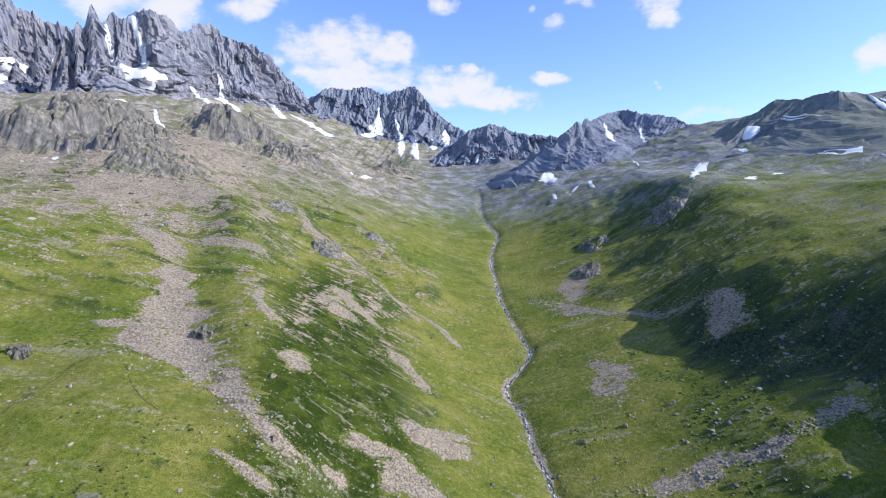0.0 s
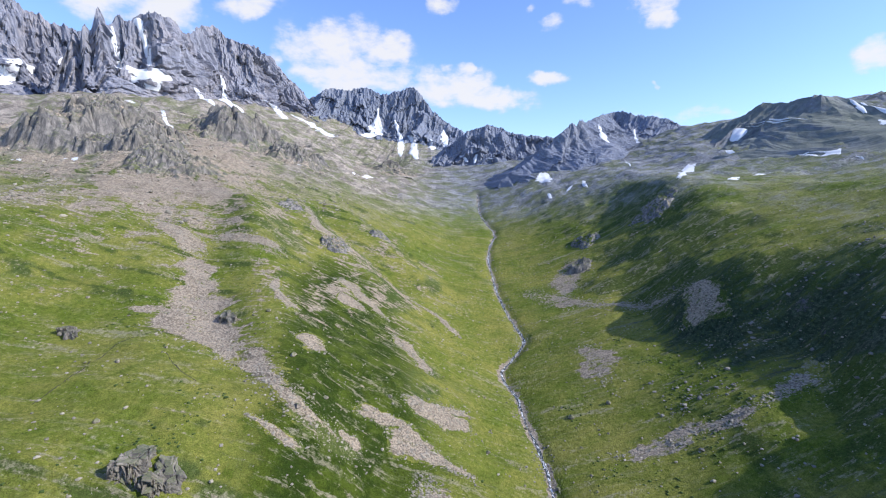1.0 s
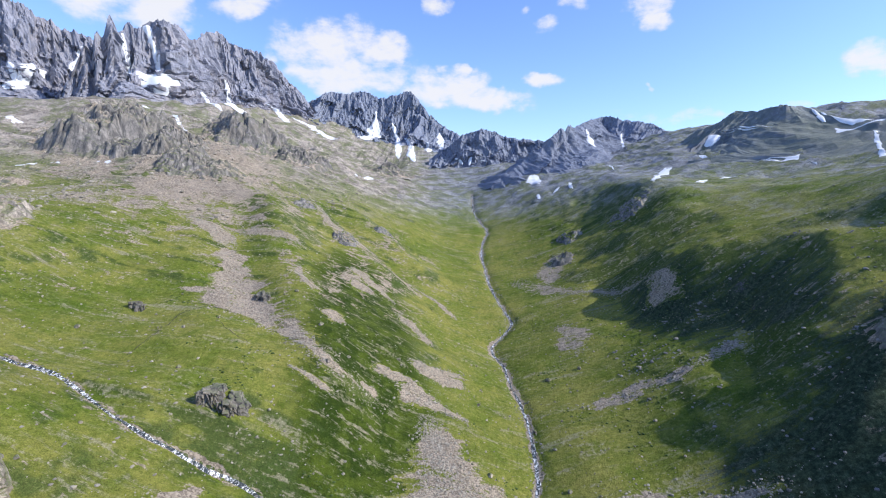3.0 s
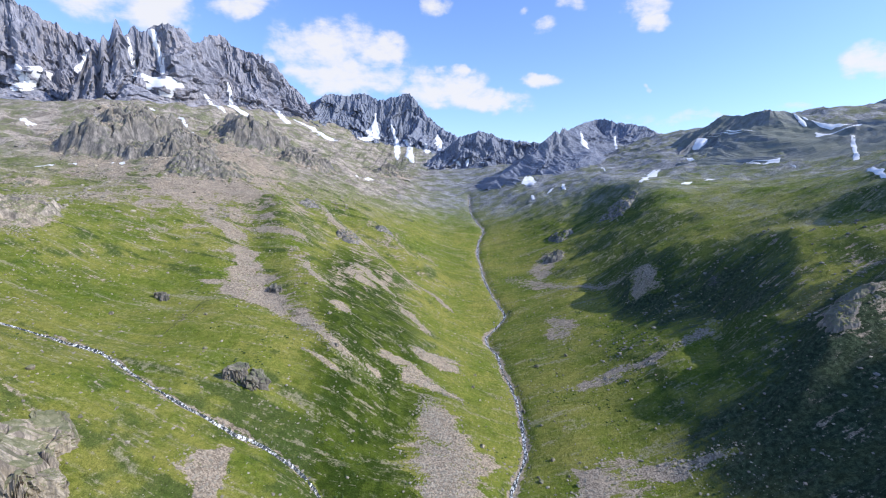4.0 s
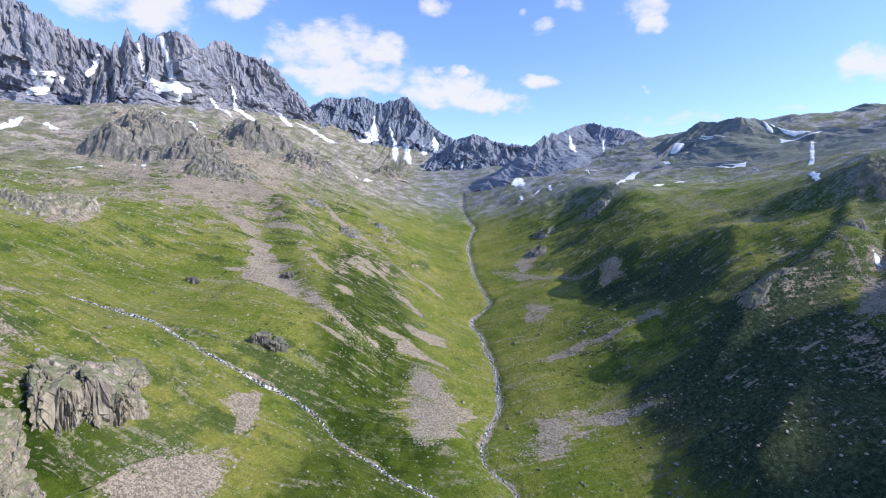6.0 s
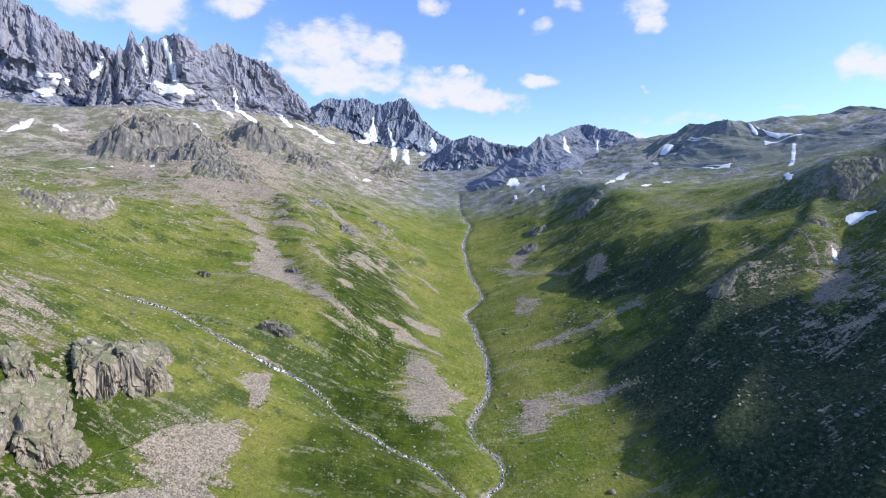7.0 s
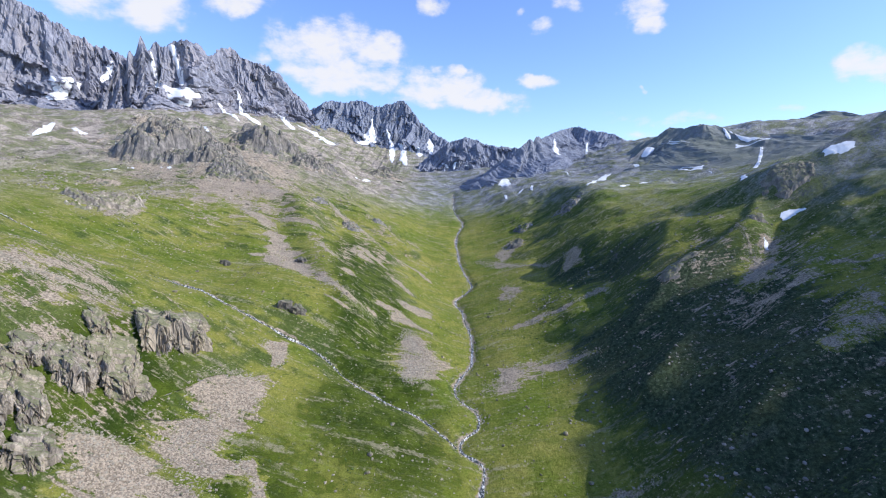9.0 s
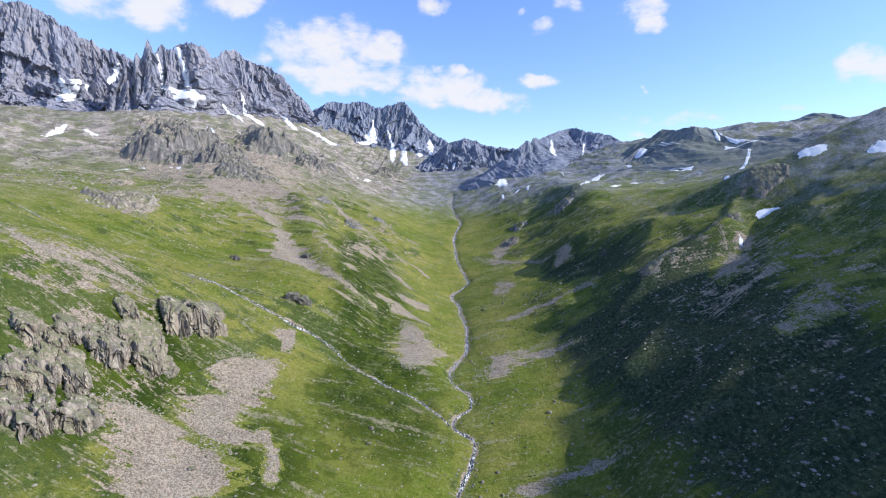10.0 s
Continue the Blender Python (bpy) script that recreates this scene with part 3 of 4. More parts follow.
# ---- mountains: rock walls swept along their crests ----
def mountain(crest, wide, back, seed, mat, label, ribs=16.0, jag=7.0, cliff=0.75, rib_length=38.0, sink=14.0, step=3.2, rows=84):
    """A rock mountain under a crest line. wide, back: reach of the front and of the rear slope; cliff: how steep the upper wall is."""
    line = along(crest, step)
    x, y, z = line[:, 0], line[:, 1], line[:, 2].copy()
    d = np.gradient(line[:, :2], axis=0)
    for _ in range(60):
        d[1:-1] = (d[:-2] + d[1:-1] * 2 + d[2:]) / 4
    d /= np.linalg.norm(d, axis=1)[:, None]
    nx, ny = d[:, 1], -d[:, 0]
    u = np.arange(len(x)) * step
    end = smooth(np.minimum(u, u[-1] - u), 0, 40)
    z += ((ridged(u / 30, u * 0, seed, 2, 0.6) - 0.5) * 1.2 + (ridged(u / 11, u * 0 + 9, seed + 1, 3, 0.7) - 0.5) * 1.9) * jag * (0.3 + 0.7 * end)
    foot = lie(x + nx * wide, y + ny * wide) - sink
    rear = lie(x - nx * back, y - ny * back) - sink
    Xs, Ys, Zs = [], [], []
    for v in list(np.linspace(-1, 0, 14)[:-1]) + list(np.linspace(0, 1, rows)):
        if v < 0:
            out, low, reach, f = -1, rear, back, -v
            fall = f ** 0.8
        else:
            out, low, reach, f = 1, foot, wide, v
            fall = cliff * (1 - (1 - f) ** 2.6) + (1 - cliff) * f
        tall = np.maximum(z - low, 5)
        drop = fall * tall
        bend = 0.6 * fbm(u / 150, f * 1.6 + u * 0, seed + 3, 3) + 0.9 * f * fbm(u / 260, u * 0, seed + 4, 1)
        rib = 1.55 * ridged(u / (rib_length * 3.0) + bend, f * 1.3 + u * 0, seed + 5, 2, 0.5)
        rib = rib + 0.52 * ridged(u / (rib_length * 1.15) + bend * 2.0, f * tall / 150 + 0.3 * bend, seed + 6, 3, 0.55)
        rib = rib + 0.26 * ridged(u / 30 + 0.9 * fbm(u / 45, f * tall / 45, seed + 13, 2) + f * tall / 70, f * tall / 38, seed + 15, 4, 0.6)
        cell, edge = blocks(u / 27 + 0.5 * fbm(u / 30, f * tall / 30, seed + 16, 2) + f * tall / 160, f * tall / 48, seed + 17)
        slab, _ = blocks(u / 75 + 0.5 * fbm(u / 60, f * tall / 60, seed + 21, 2) - f * tall / 220, f * tall / 120, seed + 22)
        hard = min(1.0, ribs / 14.0) ** 3
        flake, seam = blocks(u / 11 + 0.4 * fbm(u / 12, f * tall / 16, seed + 18, 2), f * tall / 26, seed + 19)
        rib = rib + hard * (0.30 * (flake - 0.5) - 0.10 * smooth(0.12 - seam, 0, 0.12) + 0.12 * (ridged(u / 9 + f * tall / 60, f * tall / 30, seed + 20, 3, 0.6) - 0.5))
        rib = (rib + hard * (0.55 * (cell - 0.5) + 0.85 * (slab - 0.5)) - 1.15) * ribs * 1.5
        deep = max(0.0, math.sin(math.pi * min(1, f * 1.05 + 0.05))) ** 0.5
        w = out * f * reach + out * rib * deep * 1.5
        Xs.append(x + nx * w)
        Ys.append(y + ny * w)
        Zs.append(z - drop + fbm(u / 22, f * tall / 22, seed + 9, 4, 0.6) * 9.0 * deep)
    thing = tagged(new("mountain"), label, "mountain", "ridges round the valley head")
    Xs, Ys, Zs = np.array(Xs), np.array(Ys), np.array(Zs)
    for name, cut in (("rear_slope", slice(0, 14)), ("rock_wall", slice(13, None))):
        me = sheet(name, Xs[cut], Ys[cut], Zs[cut], mat)
        me.polygons.foreach_set("use_smooth", np.zeros(len(me.polygons), bool))
        new(name, me).parent = thing
    return thing


mountain([(-1656, 1400, 858), (-1576, 1414, 832), (-1527, 1423, 816), (-1458, 1434, 812), (-1399, 1444, 788), (-1360, 1456, 760), (-1303, 1513, 724), (-1260, 1554, 696), (-1204, 1600, 684), (-1158, 1650, 640), (-1100, 1720, 560)],
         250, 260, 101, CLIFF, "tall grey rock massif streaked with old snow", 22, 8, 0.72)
mountain([(-1090, 1285, 430), (-1066, 1300, 485), (-1045, 1310, 547), (-1029, 1319, 586), (-1018, 1326, 576), (-1006, 1333, 622), (-993, 1341, 606), (-976, 1350, 668), (-966, 1372, 628), (-975, 1400, 640), (-972, 1430, 678), (-954, 1434, 660), (-911, 1442, 682), (-866, 1450, 684),
          (-868, 1558, 700), (-868, 1620, 684), (-851, 1704, 739), (-837, 1761, 752), (-797, 1775, 716), (-725, 1800, 705), (-692, 1878, 686), (-665, 1933, 656), (-622, 1978, 609), (-583, 2016, 560), (-546, 2050, 500), (-500, 2090, 430)],
         165, 220, 201, CLIFF, "jagged grey rock wall tinted blue with haze, with a sharp spire", 20, 6, 0.8)
mountain([(-720, 2130, 480), (-669, 2130, 529), (-604, 2130, 566), (-566, 2130, 591), (-502, 2130, 617), (-439, 2130, 610), (-350, 2130, 620), (-308, 2130, 603), (-237, 2130, 593), (-182, 2130, 608), (-144, 2128, 619), (-98, 2109, 584), (-40, 2085, 509), (15, 2062, 462), (76, 2036, 423), (158, 2000, 366), (220, 1980, 320)],
         230, 240, 301, DARK_CLIFF, "dark rock peak tinted blue with haze above snow fields", 16, 7, 0.72)
mountain([(-30, 1505, 265), (11, 1500, 295), (64, 1492, 329), (108, 1486, 353), (152, 1480, 362), (205, 1480, 350), (250, 1480, 333), (312, 1480, 329), (357, 1480, 324), (401, 1480, 310), (460, 1480, 280)],
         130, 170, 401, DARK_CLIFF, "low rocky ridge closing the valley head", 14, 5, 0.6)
mountain([(130, 1055, 165), (184, 1080, 209), (234, 1104, 241), (278, 1125, 278), (305, 1138, 310), (323, 1146, 326), (339, 1153, 319), (354, 1160, 333), (385, 1230, 338), (422, 1306, 352), (520, 1500, 398), (589, 1590, 422), (624, 1559, 416), (664, 1523, 400), (713, 1474, 387), (749, 1437, 352), (781, 1400, 326), (830, 1350, 300)],
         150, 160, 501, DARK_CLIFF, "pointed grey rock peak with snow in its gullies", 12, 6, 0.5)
mountain([(530, 1090, 232), (575, 1050, 264), (594, 1031, 280), (611, 1012, 297), (641, 977, 313), (650, 965, 324), (661, 950, 332), (671, 917, 330), (677, 890, 324), (682, 857, 329), (690, 830, 327), (721, 835, 325), (773, 850, 317), (850, 880, 310), (930, 930, 300)],
         290, 260, 601, SHOULDER, "rounded grey and green mountain shoulder", 8, 2, 0.45)
mountain([(900, 1165, 330), (947, 1150, 346), (1044, 1129, 352), (1120, 1112, 379), (1180, 1098, 399), (1231, 1086, 413), (1285, 1074, 397), (1338, 1062, 389), (1391, 1050, 370), (1500, 1020, 390), (1650, 950, 430)],
         400, 300, 701, SHOULDER, "smooth summit tinted blue-grey with haze beyond the shoulder", 8, 2, 0.4)


# ---- things ----
bpy.context.view_layer.update()
DEPTHS = bpy.context.evaluated_depsgraph_get()


def top(x, y):
    """Height of the land or of a mountain at one place."""
    hit, place, _, _, _, _ = scene.ray_cast(DEPTHS, Vector((x, y, 1500)), Vector((0, 0, -1)))
    return place.z if hit else 0.0


def tops(x, y):
    flat = [top(a, b) for a, b in zip(np.ravel(x), np.ravel(y))]
    return np.array(flat).reshape(np.shape(x))


def ribbon(chain, step, across, ragged, seed, round_ends=True):
    """Places on a patch that follows a chain of (x, y, and the way from its middle to its edge)."""
    pts = np.array(chain, float)
    if round_ends:
        first, last = pts[0].copy(), pts[-1].copy()
        for tip, nxt in ((first, pts[1]), (last, pts[-2])):
            d = tip[:2] - nxt[:2]
            tip[:2] += d / max(np.linalg.norm(d), 1e-3) * min(np.linalg.norm(tip[2:]) * 0.7, np.linalg.norm(d) * 0.6)
            tip[2:] *= 0.2
        pts = np.vstack([first, pts, last])
    line = along(pts, step)
    if len(line) < 7:
        line = along(pts, max(0.3, np.linalg.norm(np.diff(pts[:, :2], axis=0), axis=1).sum() / 7))
    s = np.linspace(-1, 1, across)
    u = np.arange(len(line)) * step
    left = 1 + ragged * fbm(u / 9, u * 0, seed, 3, 0.6)
    right = 1 + ragged * fbm(u / 9, u * 0 + 40, seed + 3, 3, 0.6)
    w = np.where(s[None, :] < 0, left[:, None], right[:, None]) * s[None, :] + ragged * 0.5 * fbm(u / 14, u * 0 + 80, seed + 5, 2)[:, None]
    X = line[:, 0, None] + line[:, 2, None] * w
    Y = line[:, 1, None] + line[:, 3, None] * w
    # an uneven rim
    X = X + fbm(X / 7, Y / 7, seed + 6, 3, 0.6) * np.minimum(np.abs(line[:, 2, None]) * 0.6, 2.0) * ragged
    Y = Y + fbm(X / 7 + 50, Y / 7, seed + 7, 3, 0.6) * np.minimum(np.abs(line[:, 3, None]) * 0.6, 2.0) * ragged
    return X, Y, np.broadcast_to(s, X.shape)


def soften(Z, times):
    for _ in range(times):
        P = np.pad(Z, 1, mode="edge")
        Z = (P[:-2, 1:-1] + P[2:, 1:-1] + P[1:-1, :-2] + P[1:-1, 2:] + 2 * Z) / 6
    return Z


def drape(name, chain, mat, lift, step, across, ragged, seed, label, category, kind="", group="", bumps=0.0, on_rock=False, round_ends=True, holes=0.0, grows="", thick=0.86):
    X, Y, S = ribbon(chain, step, across, ragged, seed, round_ends)
    Z = land(X, Y)
    if on_rock:
        rock = tops(X, Y)
        Z = np.maximum(rock, soften(rock, 3)) if (rock - Z).max() > 8 else rock
    edge = 1 - np.abs(S) ** 3
    Z = Z + lift * (edge * 1.5 - 0.5)
    if round_ends:
        Z[0] -= lift
        Z[-1] -= lift
    if bumps:
        Z = Z + fbm(X / 2.2, Y / 2.2, seed + 8, 3, 0.7) * bumps * edge
    keep = None
    if holes:
        cx, cy = X[:-1, :-1], Y[:-1, :-1]
        rim = 1 - np.abs(S[:-1, :-1])
        ends = np.minimum(np.arange(len(X) - 1), np.arange(len(X) - 1)[::-1])[:, None] / (0.25 * len(X))
        keep = np.minimum(rim * 1.6, ends) + holes * (0.55 * fbm(cx / 6, cy / 6, seed + 21, 5, 0.7) + 0.6 * fbm(cx / 13, cy / 2.6, seed + 27, 4, 0.65)) > 0.25
    me = sheet(name, X, Y, Z, mat, keep)
    if grows:
        ends = np.minimum(np.arange(len(X)), np.arange(len(X))[::-1])[:, None] / (0.2 * len(X))
        cover(me, grows, thick * smooth(np.minimum(1 - np.abs(S), ends), 0.05, 0.62))
    ob = new(name, me)
    return tagged(ob, label, category, group, kind), X, Y, Z


# a small stone: a crumpled twenty-sided solid
G = (1 + 5 ** 0.5) / 2
STONE = np.array([(-1, G, 0), (1, G, 0), (-1, -G, 0), (1, -G, 0), (0, -1, G), (0, 1, G), (0, -1, -G), (0, 1, -G), (G, 0, -1), (G, 0, 1), (-G, 0, -1), (-G, 0, 1)]) / 1.9
FACETS = np.array([(0, 11, 5), (0, 5, 1), (0, 1, 7), (0, 7, 10), (0, 10, 11), (1, 5, 9), (5, 11, 4), (11, 10, 2), (10, 7, 6), (7, 1, 8),
                   (3, 9, 4), (3, 4, 2), (3, 2, 6), (3, 6, 8), (3, 8, 9), (4, 9, 5), (2, 4, 11), (6, 2, 10), (8, 6, 7), (9, 8, 1)])


def heap(name, places, sizes, mat, seed, flat=0.65, sink=0.25, rough=0.28, smooth_faces=False):
    """Many small lumps in one mesh: places (n, 3), sizes (n)."""
    rng = np.random.default_rng(seed)
    count = len(sizes)
    body = STONE[None] * (1 + rough * (rng.random((count, 12, 1)) * 2 - 1))
    turn = rng.random(count) * 6.283
    body = body * np.stack([0.75 + 0.6 * rng.random(count), 0.75 + 0.6 * rng.random(count), flat * (0.7 + 0.6 * rng.random(count))], -1)[:, None, :]
    c, s = np.cos(turn)[:, None], np.sin(turn)[:, None]
    body = np.stack([body[..., 0] * c - body[..., 1] * s, body[..., 0] * s + body[..., 1] * c, body[..., 2]], -1)
    co = body * np.asarray(sizes)[:, None, None] + np.asarray(places)[:, None, :]
    co[..., 2] += (flat * (0.5 - sink) * np.asarray(sizes))[:, None]
    faces = (FACETS[None] + 12 * np.arange(count)[:, None, None]).reshape(-1, 3)
    me = bpy.data.meshes.new(name)
    fill(me, co.reshape(-1, 3), faces)
    if not smooth_faces:
        me.polygons.foreach_set("use_smooth", np.zeros(len(faces), bool))
    me.materials.append(mat)
    return new(name, me)


# ---- streams ----
def varied(line, wide, seed, vary=0.4):
    u = np.arange(len(line)) * 3.0
    d = np.gradient(line[:, :2], axis=0)
    d /= np.linalg.norm(d, axis=1)[:, None]
    w = wide * (1 + vary * fbm(u / 25, u * 0, seed, 3))
    return np.column_stack([line[:, 0], line[:, 1], d[:, 1] * w, -d[:, 0] * w])


for name, line, wide, mat, lift, ragged, label, category, seed in (
        ("stream_bed", STREAM_LINE, 4.2, MEADOW, 0.12, 0.5, "grey gravel bed of a mountain stream", "stream bed", 61),
        ("stream", STREAM_LINE, 1.25, WATER, 0.34, 0.5, "white foaming mountain stream over stones", "stream", 62),
        ("brook_bed", BROOK_LINE, 3.0, MEADOW, 0.12, 0.5, "stony bed of a side brook", "stream bed", 63),
        ("brook", BROOK_LINE, 1.1, WATER, 0.30, 0.35, "narrow white side brook running down the meadow", "stream", 64)):
    chain = varied(line, wide, seed)
    X, Y, S = ribbon(chain[::3], 1.5, 9, ragged, seed, False)
    Z = land(X, Y) + lift + 0.12 * fbm(X / 1.5, Y / 1.5, seed, 3)
    Z[:, [0, -1]] -= 0.4
    me = sheet(name, X, Y, Z, mat)
    if mat is MEADOW:
        cover(me, "scree", 0.78 * smooth(1 - np.abs(S), 0.0, 0.75))
    tagged(new(name, me), label, category, kind="structure")
# a bar of gravel parts the stream where the brook comes in
rng = np.random.default_rng(5)
pick = rng.integers(0, len(STREAM_LINE), 5200)
spots = STREAM_LINE[pick] + rng.normal(0, 1, (5200, 2)) * (2.6 + 2.4 * rng.random((5200, 1)))
more = BROOK_LINE[rng.integers(0, len(BROOK_LINE), 900)] + rng.normal(0, 2.4, (900, 2))
spots = np.concatenate([spots, more])
tagged(heap("stream_stones", np.column_stack([spots, land(spots[:, 0], spots[:, 1])]), 0.22 + 0.75 * rng.random(len(spots)) ** 5, WET_STONES, 6), "grey boulders lining the stream banks", "stones", kind="stuff")

# ---- scree ----
SCREES = []
SCREES.append([(-791, 1044, 5.0, 34.0), (-625, 770, 37.0, -2.5), (-540, 630, 33.0, 15.0), (-468, 505, 43.5, 7.5)])
SCREES.append([(-26, 234, 3.5, 9.5), (12, 225, 5.2, -0.2)])
SCREES.append([(-130, 87, 6.0, 12.0), (-120, 83, 3.5, 9.0), (-116, 68, 4.0, 3.5)])
SCREES.append([(-228, 386, 7.0, 6.5), (-205, 348, 11.5, 10.5), (-184, 297, 27.5, 6.0), (-167, 273, 34.0, 1.0), (-131, 247, 22.5, -5.5), (-102, 224, 9.5, -4.0), (-81, 212, 8.0, 1.5), (-69, 207, 6.5, 4.0), (-57, 206, 5.5, 5.0)])
SCREES.append([(-9, 206, 6.0, 2.5), (0, 184, 17.0, 5.5), (6, 158, 24.5, 6.0), (2, 128, 19.0, -1.5)])
SCREES.append([(-138, 28, 12.0, 16.5), (-143, 16, 26.0, 29.0), (-134, -6, 22.0, 15.5), (-140, -29, 23.5, 12.5), (-130, -53, 22.5, 1.0)])
SCREES.append([(-185, -65, 3.0, 3.0), (-168, -68, 10.0, 13.0), (-146, -83, 26.5, 16.0), (-138, -99, 24.0, 13.0), (-128, -112, 22.0, 13.0)])
SCREES.append([(-103, -38, 4.5, 3.0), (-90, -57, 4.5, -0.5), (-83, -79, 4.5, 1.0)])
SCREES.append([(244, 254, -1.5, -9.5), (230, 249, 1.5, -7.5), (198, 244, 0.0, -4.0), (166, 245, 2.5, -9.0), (140, 244, 2.5, -7.5), (116, 247, 3.5, -6.5)])
SCREES.append([(234, 388, 8.5, -6.0), (229, 368, 7.0, -16.5), (218, 363, 0.5, -7.5)])
SCREES.append([(138, 366, 15.5, -10.5), (133, 339, 15.0, -7.0)])
SCREES.append([(337, 1, 4.5, -8.5), (316, -11, 7.0, -7.5), (293, -20, 3.5, -5.0)])
SCREES.append([(83, 116, 7.5, -15.0), (121, 139, 9.0, -17.0), (176, 132, 5.6, -3.2)])
SCREES.append([(87, -44, 7.5, -4.5), (124, -35, 5.0, -5.0), (165, -33, 2.0, -5.0)])
SCREES.append([(365, 188, 2.5, -3.5), (364, 175, -1.5, -16.5), (353, 119, -0.5, -17.0)])
SCREES.append([(130, 511, 12.5, -31.0), (222, 421, 13.4, -5.0)])
SCREES.append([(-15, 270, 6.1, 0.2), (6, 284, 8.8, -0.1)])
SCREES.append([(-592, 725, 6.0, 15.0), (-491, 575, 23.5, 7.0), (-416, 467, 19.0, 6.5)])
SCREES.append([(-301, 10, 15.5, -8.5), (-272, 9, 15.0, 2.0), (-247, 25, 14.5, 8.0)])
SCREES.append([(-446, 368, 24.0, 4.0), (-394, 304, 18.5, 13.5), (-376, 279, 9.5, 13.0)])
SCREES.append([(-201, 424, 36.5, -0.5), (-176, 418, 19.0, 3.0)])
SCREES.append([(-267, 418, 18.0, 1.5), (-240, 400, 14.5, 5.0), (-232, 388, 9.0, 8.0)])
SCREES.append([(-97, 409, 1.5, 7.5), (-75, 400, 2.0, 8.5), (-57, 386, 4.9, 0.5)])
SCREES.append([(-38, 352, 2.5, 8.0), (-24, 342, 2.5, 8.5), (-13, 327, 3.0, 7.5)])
SCREES.append([(-52, 239, 1.5, 4.0), (-28, 242, 1.5, 4.0), (-8, 235, 2.0, 4.0)])
SCREES.append([(-20, 268, 2.0, 7.5), (-2, 271, 2.5, 10.0), (13, 269, 2.0, 6.0)])
SCREES.append([(-145, 357, 2.5, 4.0), (-130, 323, 4.5, 1.0), (-115, 309, 4.0, 5.0)])
SCREES.append([(-97, 276, 1.5, 8.0), (-87, 273, 2.5, 9.0)])
SCREES.append([(-89, 377, 1.5, 8.5), (-76, 375, -0.5, 7.0)])
SCREES.append([(-177, 576, 4.8, 1.1), (-147, 515, 4.0, 8.0), (-119, 500, 4.0, 9.5)])
SCREES.append([(173, 570, 18.5, -8.5), (151, 525, 14.5, -5.0)])
SCREES.append([(-32, 456, 4.6, 0.2), (-8, 449, 5.7, 0.1), (13, 424, 5.2, -0.1)])
SCREES.append([(-10, 196, 5.5, 10.5), (11, 151, 19.0, 12.5), (0, 121, 12.5, 0.0)])
SCREES.append([(-103, 197, 1.0, 1.5), (-86, 193, 1.5, 2.0), (-77, 190, 2.5, 2.0)])
SCREES.append([(-57, 216, 2.0, 3.0), (-51, 214, 2.0, 3.5)])
SCREES.append([(392, 182, 6.0, -4.0), (372, 158, 9.0, -7.0), (340, 122, 9.0, -9.0), (318, 96, 6.0, -7.0)])
SCREES.append([(352, 22, 5.0, -8.0), (328, 4, 8.0, -10.0), (312, -8, 4.0, -6.0)])
SCREES.append([(-545, 655, 14.0, 10.0), (-530, 620, 24.0, 12.0), (-512, 585, 36.0, 14.0), (-498, 560, 30.0, 10.0)])
stones_at, stones_size = [], []
for i, chain in enumerate(SCREES):
    seed = 900 + 11 * i
    big = max(math.hypot(c[2], c[3]) for c in chain)
    chain = [(x, y, hx * 1.45, hy * 1.45) for x, y, hx, hy in chain]
    ob, X, Y, Z = drape("scree_slope", chain, MEADOW, 0.22, max(0.7, big / 26), 15 + int(big * 1.6), 0.35 if big > 5 else 0.5, seed, "pale pinkish-grey scree tongue on the grass slope", "scree", kind="stuff", bumps=0.12, grows="scree", thick=0.80 if chain[0][0] < 0 else 0.62)
    rng = np.random.default_rng(seed)
    area = sum(math.dist(a[:2], b[:2]) * (math.hypot(*a[2:]) + math.hypot(*b[2:])) for a, b in zip(chain, chain[1:]))
    count = int(min(4200, area * (0.9 if chain[0][0] < 0 else 0.45))) + 40
    r, c = rng.integers(0, X.shape[0], count), np.clip(rng.normal(0.5, 0.18, count), 0.0, 1.0)
    cc = np.clip((c * (X.shape[1] - 1)).astype(int), 0, X.shape[1] - 1)
    px, py = X[r, cc] + rng.normal(0, 1.0 + big * 0.10, count), Y[r, cc] + rng.normal(0, 1.0 + big * 0.10, count)
    stones_at.append(np.column_stack([px, py, land(px, py) + 0.05]))
    stones_size.append(0.13 + 0.8 * rng.random(count) ** 7 + 0.15 * rng.random(count))
tagged(heap("scree_stones", np.concatenate(stones_at), np.concatenate(stones_size), STONES, 71), "pale broken stones strewn over the scree", "stones", kind="stuff")

# ---- snow ----
SNOWS = []
SNOWS.append([(-848, 709, 5.6, 5.3), (-839, 728, 8.1, 7.5), (-870, 798, 8.2, 7.3)])
SNOWS.append([(228, 1021, 13.0, -2.0), (222, 977, 15.5, -25.0)])
SNOWS.append([(179, 955, 3.8, -0.6), (190, 954, 3.0, -0.5)])
SNOWS.append([(210, 880, 2.5, -7.0), (208, 856, 2.5, -5.5)])
SNOWS.append([(252, 876, 3.5, -0.8), (239, 864, 3.5, -0.8)])
SNOWS.append([(280, 890, 3.5, -1.0), (264, 820, 2.5, -2.5)])
SNOWS.append([(54, 1195, 2.9, -0.1), (85, 1200, 4.0, -0.2)])
SNOWS.append([(-183, 972, 3.1, 0.5), (-173, 1052, 5.6, 0.8)])
SNOWS.append([(628, 1507, 2.9, -1.1), (592, 1405, 3.7, -1.4), (509, 1153, 3.0, -1.0)])
